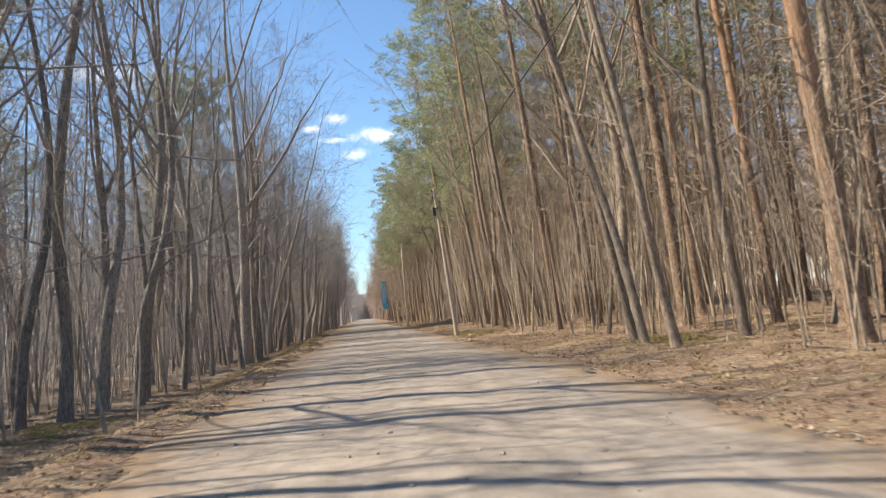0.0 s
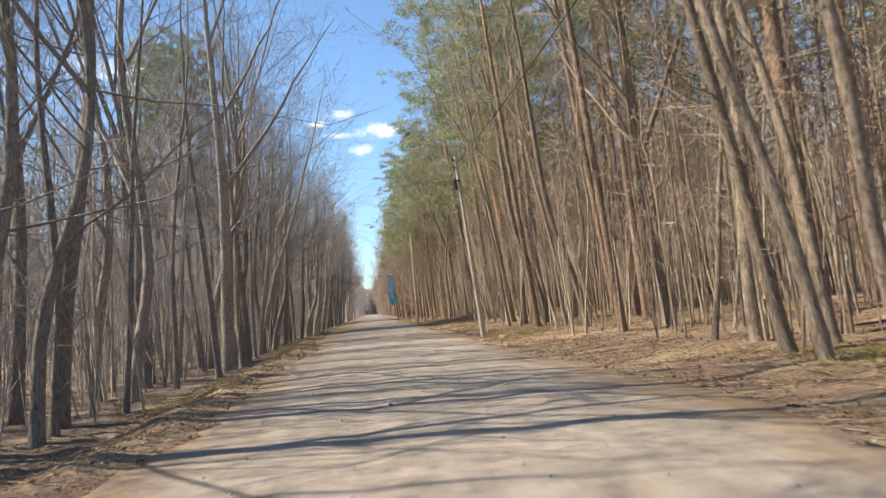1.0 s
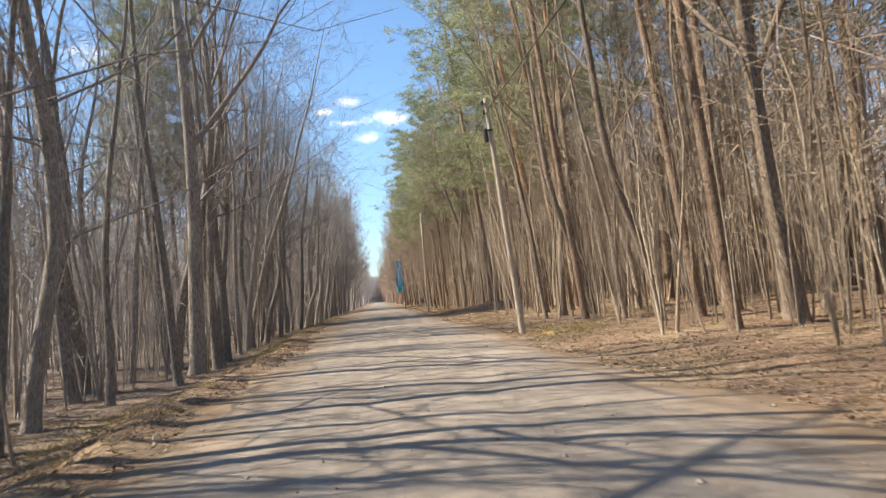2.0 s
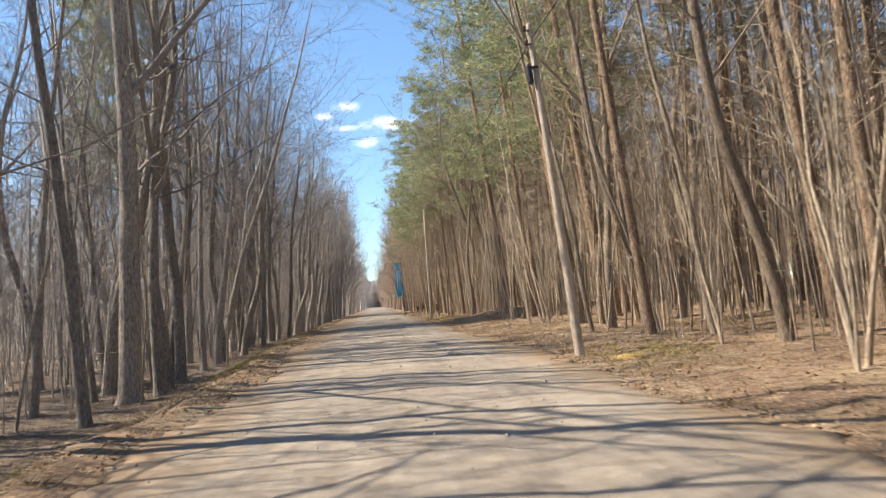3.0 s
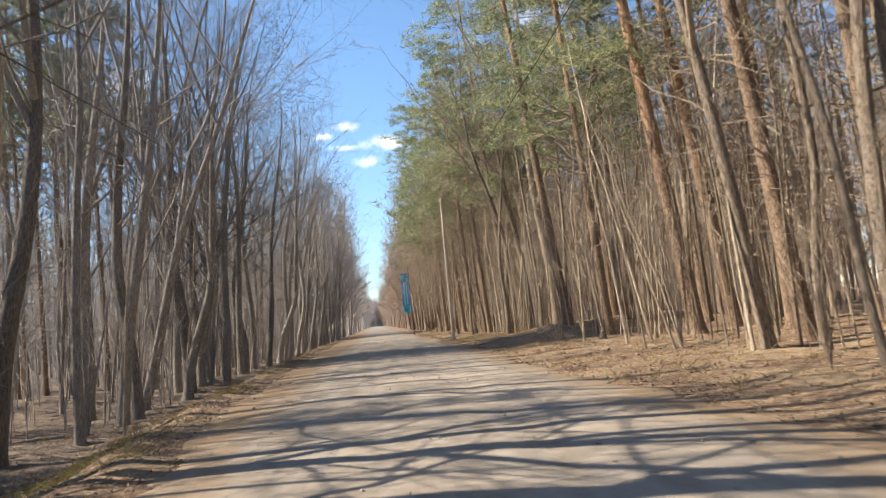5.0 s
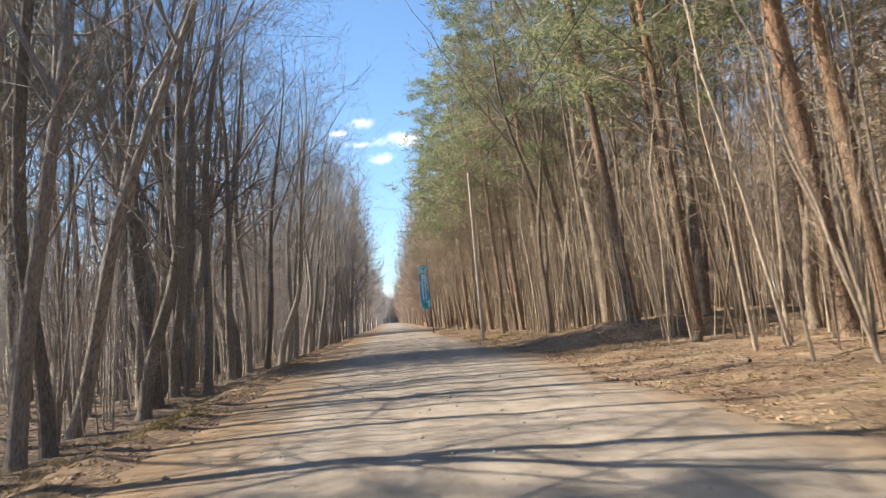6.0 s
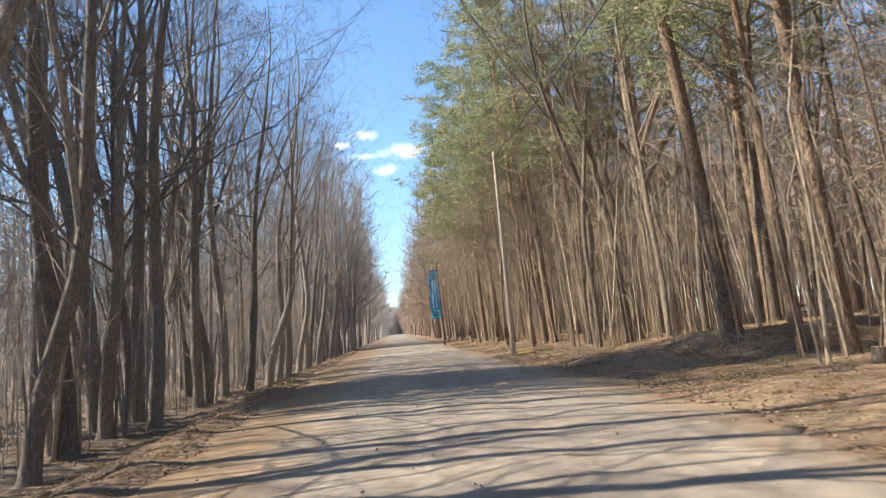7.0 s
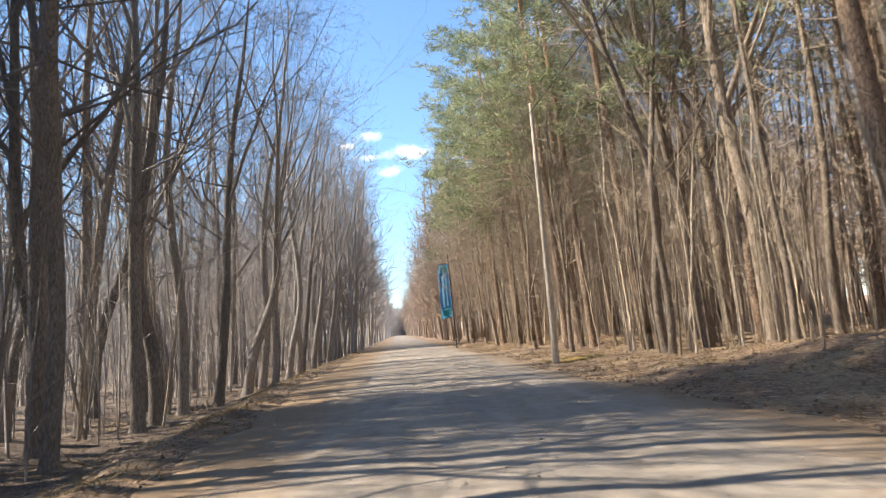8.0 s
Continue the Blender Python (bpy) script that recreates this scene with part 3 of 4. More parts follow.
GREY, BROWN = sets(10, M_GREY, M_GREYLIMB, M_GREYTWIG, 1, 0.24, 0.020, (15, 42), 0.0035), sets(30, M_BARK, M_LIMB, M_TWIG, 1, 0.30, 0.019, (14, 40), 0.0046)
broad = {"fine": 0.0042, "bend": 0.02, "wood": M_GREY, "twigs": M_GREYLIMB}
OVER = [(bare_tree(91, 20, 0.24, 3, 11, 5, 0.26, 11, 0.42, open_out=(32, 70), part_at=(16, 46), **broad), 0.24), (bare_tree(92, 19, 0.22, 3, 12, 5, 0.24, 11, 0.44, open_out=(32, 70), part_at=(16, 46), **broad), 0.22)]
ARCH = [(bare_tree(95, 20, 0.22, 2, 13, 5, 0.36, 11, 0.46, open_out=(55, 95), part_at=(20, 40), lift=0.10, **broad), 0.22), (bare_tree(96, 19, 0.20, 2, 14, 5, 0.40, 11, 0.44, open_out=(52, 92), part_at=(14, 36), lift=0.14, **broad), 0.20)]
LOW = [(bare_tree(93, 13, 0.12, 3, 15, 6, 0.16, 8, 0.40, open_out=(30, 75), fine=0.008, bend=0.02), 0.12), (bare_tree(94, 12, 0.11, 2, 17, 6, 0.14, 8, 0.42, open_out=(30, 80), fine=0.008, bend=0.02), 0.11)]
for kind, _ in sum(GREY, []) + OVER + ARCH:
    tagged(kind, "bare dark grey deciduous tree on leaf litter")
for kind, _ in sum(BROWN, []) + LOW:
    tagged(kind, "bare brown-barked deciduous tree lit by the sun")
PINES = [(pine_tree(41, 22, 0.22, 0.40, 44, 0.22), 0.22), (pine_tree(42, 23, 0.24, 0.50, 40, 0.20), 0.24), (pine_tree(43, 21, 0.20, 0.56, 36, 0.19), 0.20)]
SPREAD = [(pine_tree(44, 20, 0.22, 0.34, 44, 0.31, 21), 0.22), (pine_tree(45, 21, 0.22, 0.38, 42, 0.29, 21), 0.22)]
HIGH = [(pine_tree(46, 24, 0.23, 0.50, 46, 0.27, 17), 0.23), (pine_tree(47, 25, 0.24, 0.55, 44, 0.26, 17), 0.24)]
def coppice(seed, stems, H, r0, material):
    """A hazel-like bush: several crooked stems from one root."""
    rng = np.random.default_rng(seed)
    base = tagged(new("coppice_bush"), "pale leafless bush of several crooked stems", "bush", "bushes under the trees")
    cs = Soup()
    for k in range(stems):
        h = H * rng.uniform(0.6, 1.1)
        p, r = stem(rng, h, r0 * rng.uniform(0.6, 1.1), 8, 0.09, 0.1, 0.2)
        a, out = rng.uniform(0, math.tau), rng.uniform(0.05, 0.20)
        p = p + np.concatenate([p[..., 2:3] * out * math.cos(a), p[..., 2:3] * out * math.sin(a), 0 * p[..., 2:3]], -1)
        one = Soup()
        one.tubes(p, r, 5)
        part("stem", one, material, base)
        bp, br = grow(rng, p, r, 8, 0.25, 0.20, (18, 55), 0.15, 3, 0.06, 0.3)
        cs.spikes(bp[:, 0], bp[:, 2] - bp[:, 0], np.maximum(br[:, 0], 0.004))
        fan(rng, cs, bp, br, 5, 0.2, 0.5, (20, 60), 0.1, 0.004)
    part("crown", cs, material, base)
    return base


BUSH = [coppice(71, 5, 5.0, 0.03, M_PALE), coppice(72, 4, 6.5, 0.035, M_PALE), coppice(73, 6, 3.5, 0.022, M_TWIG)]
GREYBUSH = [coppice(74, 6, 5.5, 0.03, M_GREYTWIG), coppice(75, 5, 4.2, 0.024, M_GREYTWIG), coppice(76, 7, 6.8, 0.034, M_GREYTWIG)]
for kind in GREYBUSH:
    tagged(kind, "grey leafless bush of several crooked stems")
YOUNG = [sapling(51, 6.5, 0.032, M_PALE), sapling(52, 8.0, 0.042, M_PALE, 11), sapling(53, 4.5, 0.022, M_PALE, 8), sapling(54, 7.0, 0.036, M_TWIG, 10)]


def stand(x, y, r, lean=0.0, pine=False, full=False, plates=None):
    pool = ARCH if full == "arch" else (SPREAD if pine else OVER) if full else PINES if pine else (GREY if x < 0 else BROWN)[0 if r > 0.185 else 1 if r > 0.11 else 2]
    kind, r0 = random.choice(pool)
    w = r / r0
    tree = plant(kind, x, y, lean, w, 0.55 + 0.45 * w if not pine else random.uniform(0.92, 1.06), nod=random.uniform(-0.03, 0.03))
    if pine:
        # how far up the dark plates reach, from 0 to 1
        next(o for o in tree.children if o.name.startswith("trunk")).color = (random.uniform(0.55, 1.0) if plates is None else plates, 0, 0, 1)


taken = []


def free(x, y, gap):
    if all((x - a) ** 2 + (y - b) ** 2 > gap * gap for a, b in taken):
        taken.append((x, y))
        return True
    return False


# trees beside the road on the left: place, trunk radius, lean
for x, y, r, lean in (
    # the first four stand out of view, added for their trunk shadows
    (-7.4, 6.5, 0.14, 0.03), (-8.2, 9.5, 0.16, -0.02), (-7.0, 12.8, 0.12, 0.04), (-8.8, 15.2, 0.17, 0.02), (-7.8, 21.3, 0.13, 0.05), (-7.2, 22.3, 0.18, 0.08), (-6.7, 23.4, 0.16, 0.05), (-6.1, 24.4, 0.14, 0.06), (-6.3, 25.6, 0.10, 0.07), (-6.0, 29.0, 0.08, 0.08),
    (-8.1, 32.8, 0.17, -0.01), (-6.2, 34.5, 0.10, 0.04), (-7.5, 35.6, 0.18, -0.12), (-8.0, 37.8, 0.20, -0.12), (-5.6, 38.2, 0.13, -0.06),
    (-6.0, 42.1, 0.29, 0.03), (-5.6, 43.3, 0.16, -0.04), (-7.4, 44.6, 0.22, 0.08),
):
    taken.append((x, y))
    stand(x, y, r, lean)
for x, y, r, lean in (
    (-6.4, 51.8, 0.12, 0.0), (-7.3, 58.9, 0.18, 0.30), (-7.2, 64.3, 0.24, 0.0),
    (-9.4, 67.6, 0.18, 0.03), (-8.2, 68.4, 0.25, -0.07), (-8.7, 72.0, 0.19, 0.10),
    (-8.8, 74.6, 0.19, 0.10), (-9.4, 76.1, 0.18, 0.05), (-10.3, 79.0, 0.18, 0.08),
    (-9.1, 82.4, 0.22, 0.06), (-9.7, 85.9, 0.13, 0.08), (-10.4, 90.8, 0.20, 0.07), (-9.0, 93.0, 0.22, 0.08), (-8.9, 107.5, 0.22, 0.10),
):
    taken.append((x, y))
    stand(x, y, r, lean)
# on the right
for x, y, r, lean in (
    (6.8, 18.3, 0.11, -0.15), (8.8, 19.1, 0.12, -0.05), (6.7, 19.8, 0.11, -0.12), (7.0, 21.2, 0.12, -0.16), (8.3, 21.9, 0.11, -0.13),
    (7.9, 23.7, 0.15, -0.07), (8.3, 36.1, 0.14, -0.13), (8.4, 39.3, 0.09, -0.15), (8.8, 44.2, 0.15, -0.11), (7.0, 44.4, 0.07, -0.15),
    (9.3, 45.8, 0.16, -0.08), (8.5, 48.0, 0.10, -0.05), (8.2, 49.4, 0.16, -0.12), (11.0, 65.7, 0.18, -0.04), (11.5, 69.4, 0.18, 0.0),
    (8.3, 69.8, 0.085, 0.03), (9.9, 70.7, 0.11, -0.02), (10.2, 74.2, 0.26, -0.03), (14.5, 75.9, 0.15, 0.01), (9.4, 76.7, 0.19, -0.09),
    (10.4, 78.7, 0.22, -0.11), (12.0, 80.3, 0.27, -0.06), (11.5, 60.2, 0.17, -0.05),
):
    taken.append((x, y))
    stand(x, y, r, lean)
for x, y, r, lean in (
    (8.4, 14.7, 0.19, -0.10), (11.1, 21.5, 0.14, -0.06), (9.6, 36.4, 0.15, -0.09), (10.9, 36.8, 0.17, -0.04), (12.1, 40.7, 0.15, -0.06),
    (16.7, 51.0, 0.23, 0.0), (10.1, 56.7, 0.28, -0.10), (12.0, 57.9, 0.24, -0.12), (10.5, 52.0, 0.17, -0.08),
    (12.5, 28.5, 0.19, -0.05),
):
    taken.append((x, y))
    stand(x, y, r, lean, True, plates=0.1 if y < 30 else 0.35 if y > 55 else random.uniform(0.6, 1.0))
# pines with broad low crowns that reach out over the road
for x, y, r, lean in (
    (8.7, 90.0, 0.22, -0.03), (7.4, 93.5, 0.20, -0.06), (8.2, 85.5, 0.19, -0.06), (7.4, 99.0, 0.22, -0.06), (9.3, 105.0, 0.22, -0.04),
    (8.0, 112.0, 0.20, -0.05), (12.0, 95.0, 0.22, -0.03), (9.0, 121.0, 0.22, -0.04), (13.5, 63.0, 0.22, -0.03),
    (7.3, 86.5, 0.17, -0.05), (7.0, 104.0, 0.18, -0.04), (7.6, 117.0, 0.18, -0.04), (7.4, 127.0, 0.18, -0.04), (7.8, 138.0, 0.19, -0.03), (10.6, 66.8, 0.18, -0.05), (10.8, 76.0, 0.18, -0.04), (10.4, 98.5, 0.18, -0.04), (11.0, 110.0, 0.18, -0.04),
    (9.6, 47.2, 0.17, -0.05), (11.6, 54.0, 0.19, -0.04), (9.3, 62.6, 0.18, -0.05), (12.6, 71.5, 0.2, -0.03),
):
    taken.append((x, y))
    stand(x, y, r, lean, True, True)
# tall pines with high crowns over the right edge of the road
for x, y, r, lean in ((7.8, 31.0, 0.14, -0.07), (7.7, 41.5, 0.135, -0.08), (9.6, 50.2, 0.2, -0.10), (8.7, 66.4, 0.21, -0.10), (9.1, 81.5, 0.21, -0.07), (10.2, 25.0, 0.2, -0.05)):
    taken.append((x, y))
    kind, r0 = random.choice(HIGH)
    plant(kind, x, y, lean, r / r0, random.uniform(0.98, 1.06))
# broad trees on the left whose limbs hang out over the road
for x, y, r, lean in (
    (-6.6, 61.5, 0.18, 0.10), (-6.3, 83.5, 0.20, 0.13), (-6.4, 90.5, 0.18, 0.12), (-6.2, 97.5, 0.20, 0.13), (-6.0, 103.0, 0.19, 0.12),
    (-6.2, 108.0, 0.20, 0.12), (-6.0, 113.5, 0.2, 0.12), (-6.1, 119.0, 0.21, 0.13), (-6.0, 126.0, 0.2, 0.12), (-6.2, 133.0, 0.21, 0.12), (-6.0, 145.0, 0.21, 0.12), (-6.0, 158.0, 0.21, 0.12), (-7.0, 49.5, 0.20, 0.08), (-6.6, 55.0, 0.17, 0.08), (-7.0, 75.0, 0.2, 0.09), (-7.4, 66.8, 0.18, 0.07), (-8.4, 57.4, 0.2, 0.04),
    (-8.6, 29.0, 0.18, 0.06), (-11.0, 14.0, 0.18, 0.05), (-9.6, 19.5, 0.16, 0.06), (-12.0, 24.5, 0.19, 0.04), (-12.0, 77.0, 0.20, 0.04), (-11.5, 87.0, 0.20, 0.04), (-11.0, 99.0, 0.20, 0.04),
):
    taken.append((x, y))
    stand(x, y, r, lean, False, True)
# trees on the left with level limbs that arch over the verge
for x, y, r, lean in (
    (-5.8, 44.8, 0.17, -0.02), (-6.0, 46.9, 0.18, 0.03), (-7.9, 65.2, 0.17, -0.02), (-7.8, 70.2, 0.21, 0.06), (-6.9, 73.4, 0.18, 0.02),
    (-6.9, 77.2, 0.17, 0.04), (-6.7, 26.9, 0.18, 0.06), (-6.5, 56.0, 0.15, 0.0), (-9.2, 80.3, 0.2, 0.03),
    (-7.6, 19.2, 0.18, 0.08), (-6.5, 31.2, 0.17, 0.08), (-6.6, 68.2, 0.16, 0.10), (-6.4, 79.4, 0.17, 0.11), (-6.4, 87.2, 0.18, 0.12), (-6.3, 94.2, 0.18, 0.12), (-6.4, 100.4, 0.18, 0.12),
):
    taken.append((x, y))
    stand(x, y, r, lean, False, "arch")
# low broad trees with sunlit twigs along the right edge of the far road
for x, y, r, lean in (
    (6.6, 83.0, 0.10, -0.05), (6.3, 89.0, 0.11, -0.06), (6.8, 96.0, 0.10, -0.04), (6.2, 101.5, 0.12, -0.06), (6.4, 109.0, 0.11, -0.05), (6.1, 115.0, 0.12, -0.06),
    (6.3, 122.0, 0.11, -0.05), (6.0, 130.0, 0.12, -0.05), (6.2, 141.0, 0.12, -0.05), (8.2, 87.5, 0.11, -0.04), (8.6, 103.0, 0.11, -0.04), (8.4, 79.0, 0.10, -0.06),
):
    taken.append((x, y))
    kind, r0 = random.choice(LOW)
    plant(kind, x, y, lean, r / r0, random.uniform(0.85, 1.15))
# a close stand of pines deep in the left wood, added to shade the road and bank
for x, y, k in ((-13.6, 67.5, 1.0), (-14.2, 69.9, 0.9), (-16.4, 68.7, 1.0), (-12.4, 68.9, 0.9), (-15.2, 67.1, 0.9), (-15.8, 70.3, 0.8), (-11.4, 68.1, 0.8), (-21.0, 48.0, 0.9)):
    taken.append((x, y))
    plant(SPREAD[0][0], x, y + 1.4, -0.02, k * 0.68, 1.3)

# the rest of the wood on both sides
bare = pines = 0
for _ in range(3000):
    left = random.random() < 0.53
    y = random.uniform(-16 if left else 4, 150)
    d = random.random() ** 1.5 * 17
    x = float(edge_left(y)) - 3.3 - d if left else float(edge_right(y)) + 3.5 + d
    near = d < 5
    lean = random.gauss(0.03 if left else -0.01, 0.085)
    pine = not left and d > 2.5 and random.random() < 0.22
    if left and 30 < y < 39 and d < 12:
        continue
    if (pines >= 24 if pine else bare >= 162) or not free(x, y, 1.1 if near else 1.6):
        continue
    if pine:
        pines += 1
        stand(x, y, random.uniform(0.14, 0.23), lean * 0.4, True)
    else:
        bare += 1
        r = random.choice((0.07, 0.08, 0.09, 0.12, 0.14, 0.16, 0.2)) if near else random.choice((0.07, 0.09, 0.10, 0.12, 0.14))
        stand(x, y, r, lean)
for x, y in ((6.4, 31.5), (7.3, 36.8), (8.9, 33.5), (6.9, 45.5), (7.7, 52.5), (9.4, 47.0), (8.8, 62.0), (9.9, 67.4), (7.2, 84.0), (7.0, 26.5), (8.4, 24.0), (9.8, 20.0), (11.0, 44.0), (10.4, 73.0), (8.6, 80.5), (-6.2, 27.5), (-7.0, 36.0), (-7.4, 48.5), (-6.9, 53.5), (-8.2, 61.0), (-8.0, 73.0), (-7.6, 84.0), (-7.2, 31.0), (-6.6, 40.5), (-7.8, 51.0), (-7.0, 57.5), (-8.8, 63.5), (-7.9, 79.0), (-9.5, 54.5), (-8.8, 24.5), (-10.5, 33.0), (-9.8, 42.5), (-7.0, 67.0), (-7.4, 91.0), (-7.2, 101.0)):
    k = random.uniform(0.75, 1.25)
    plant(random.choice(BUSH if x > 0 else GREYBUSH), x, y, -0.08 if x > 0 else 0.02, k, k, sink=0.02)
# saplings: dense and pale along the right, sparser on the left
for _ in range(290):
    left = random.random() < 0.3
    y = random.uniform(10, 110)
    d = random.random() ** 1.4 * 9
    x = float(edge_left(y)) - 2.6 - d if left else float(edge_right(y)) + 3.0 + d
    kind = random.choice(YOUNG)
    s = random.uniform(0.7, 1.3)
    plant(kind, x, y, random.gauss(0.0 if left else -0.02, 0.09), s, s, nod=random.gauss(0, 0.07), sink=0.02)
for kind in [k for k, _ in sum(GREY, []) + sum(BROWN, []) + OVER + ARCH + LOW + PINES + SPREAD + HIGH] + YOUNG + BUSH + GREYBUSH:
    drop(kind)


def woods(name, label, count, spot, seed, material, height, radius, shoots, twigs, lean, fine, angle=(20, 65), first=0.12):
    """Stems and thin crowns of the wood behind, joined."""
    rng = np.random.default_rng(seed)
    s = Soup()
    for _ in range(count):
        x, y = spot(rng)
        p, r = stem(rng, rng.uniform(*height), rng.uniform(*radius), 5, 0.04, 0, 0.2)
        tilt = np.array([rng.normal(lean, 0.06 if radius[1] < 0.1 else 0.035), rng.normal(0, 0.05), 0])
        p = p + p[..., 2:3] * tilt + np.array([x, y, float(ground_z(x, y)) - 0.1])
        s.tubes(p, r, 4 if radius[1] > 0.06 else 3)
        bp, br = grow(rng, p, r, shoots, first, 0.28, angle, 0.15, 3, 0.05, 0.4)
        s.spikes(bp[:, 0], bp[:, 2] - bp[:, 0], np.maximum(br[:, 0], fine))
        tp, _ = fan(rng, s, bp, br, twigs, 0.1, 0.55, (20, 65), 0.1, fine)
    tagged(new(name, s.mesh(name, material)), label, "woodland", kind="stuff")


woods("undergrowth", "dense pale thicket of thin leafless stems", 1500, lambda g: (7.6 + g.random() ** 1.2 * 24, g.uniform(6, 140)), 11, M_PALE, (2.5, 8.5), (0.010, 0.032), 7, 4, -0.015, 0.006, (15, 60), 0.25)
woods("undergrowth", "dense grey thicket of thin leafless stems", 1400, lambda g: (-6.6 - g.random() ** 1.2 * 24, g.uniform(6, 140)), 12, M_GREYTWIG, (3, 11), (0.012, 0.035), 8, 4, 0.02, 0.008)
woods("undergrowth", "slim young trees with a haze of brown twigs", 360, lambda g: (8.6 + g.random() * 15, g.uniform(12, 150)), 31, M_TWIG, (10, 19), (0.03, 0.06), 30, 7, -0.015, 0.0075, (45, 105), 0.28)
woods("undergrowth", "slim young trees with a haze of grey twigs", 170, lambda g: (-7.4 - g.random() * 14, g.uniform(12, 150)), 32, M_GREYTWIG, (8, 16), (0.03, 0.06), 26, 6, 0.03, 0.009, (30, 95), 0.3)
woods("undergrowth", "tall slim trees with a haze of grey twigs", 40, lambda g: (-9.5 - g.random() * 12, g.uniform(4, 70)), 33, M_GREYTWIG, (14, 20), (0.04, 0.07), 34, 7, 0.04, 0.006, (25, 80), 0.36)
woods("far_woods", "dense leafless grey-brown woods behind", 520, lambda g: (-g.uniform(18, 50), g.uniform(-40, 240)), 1, M_GREYTWIG, (13, 22), (0.05, 0.14), 18, 5, 0.0, 0.030, (25, 85))
woods("far_woods", "dense leafless brown woods behind", 640, lambda g: (g.uniform(14, 52), g.uniform(0, 240)), 2, M_FARBROWN, (15, 26), (0.05, 0.14), 20, 4, -0.03, 0.033, (35, 95))
woods("far_woods", "rows of bare trees lining the distant road", 460, lambda g: (-4.3 - g.random() ** 1.7 * 20, 118 + 600 * g.random() ** 1.5), 3, M_FARGREY, (15, 22), (0.08, 0.20), 19, 7, 0.04, 0.032)
woods("far_woods", "rows of bare trees lining the distant road", 460, lambda g: (5.7 + g.random() ** 1.7 * 20, 126 + 600 * g.random() ** 1.5), 4, M_FARBROWN, (15, 22), (0.08, 0.20), 19, 7, -0.04, 0.032)
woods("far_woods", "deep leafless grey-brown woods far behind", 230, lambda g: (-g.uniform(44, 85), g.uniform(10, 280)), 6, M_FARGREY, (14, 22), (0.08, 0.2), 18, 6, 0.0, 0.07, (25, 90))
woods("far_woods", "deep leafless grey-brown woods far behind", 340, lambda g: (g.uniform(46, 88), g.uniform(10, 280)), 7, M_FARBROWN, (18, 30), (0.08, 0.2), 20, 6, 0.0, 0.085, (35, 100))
woods("undergrowth", "deep leafless thicket far in the wood", 300, lambda g: (g.uniform(40, 84), g.uniform(10, 260)), 21, M_FARBROWN, (5, 11), (0.03, 0.08), 10, 4, 0.0, 0.06)
woods("undergrowth", "deep leafless thicket far in the wood", 300, lambda g: (-g.uniform(40, 84), g.uniform(10, 260)), 22, M_GREYTWIG, (5, 11), (0.03, 0.08), 10, 4, 0.0, 0.06)
woods("far_woods", "bare trees where the distant road bends away", 320, lambda g: (g.normal(1, 9), g.uniform(560, 640)), 5, M_GREYTWIG, (12, 22), (0.15, 0.3), 22, 6, 0.0, 0.08)


def far_pines(count, spot, seed):
    """Pines standing deep in the wood: stems in one object, needles in another."""
    rng = np.random.default_rng(seed)
    a, b = Soup(), Soup()
    for _ in range(count):
        x, y = spot(rng)
        p, r = stem(rng, rng.uniform(18, 24), rng.uniform(0.14, 0.22), 7, 0.015, 0.2, 0.2)
        p = p + np.array([x, y, float(ground_z(x, y)) - 0.1])
        a.tubes(p, r, 6)
        lp, lr = grow(rng, p, r, 24, 0.45, 0.19, (60, 100), 0.1, 4, 0.05, 0.3)
        a.spikes(lp[:, 0], lp[:, 3] - lp[:, 0], np.maximum(lr[:, 0], 0.02))
        at = np.repeat(np.concatenate([lp[:, 1], lp[:, 2], lp[:, 3]]), 9, 0)
        at = at + rng.normal(size=at.shape) * np.array([0.5, 0.5, 0.2])
        way = rng.normal(size=at.shape)
        way *= rng.uniform(0.4, 0.8, (len(at), 1)) / np.linalg.norm(way, axis=1, keepdims=True)
        side = np.cross(way, rng.normal(size=at.shape))
        side *= 0.045 / (np.linalg.norm(side, axis=1, keepdims=True) + 1e-9)
        b.blades(at, way, side)
    tagged(new("far_pine_stems", a.mesh("far_pine_stems", M_PINE)), "reddish pine trunks deep in the wood", "woodland", kind="stuff")
    tagged(new("far_pine_needles", b.mesh("far_pine_needles", M_NEEDLE, False)), "green pine crowns deep in the wood", "woodland", kind="stuff")


far_pines(95, lambda g: (g.uniform(15, 48), g.uniform(18, 240)), 61)
far_pines(26, lambda g: (g.uniform(12.5, 27), g.uniform(12, 44)), 63)
far_pines(34, lambda g: (-g.uniform(20, 50), g.uniform(30, 200)), 62)


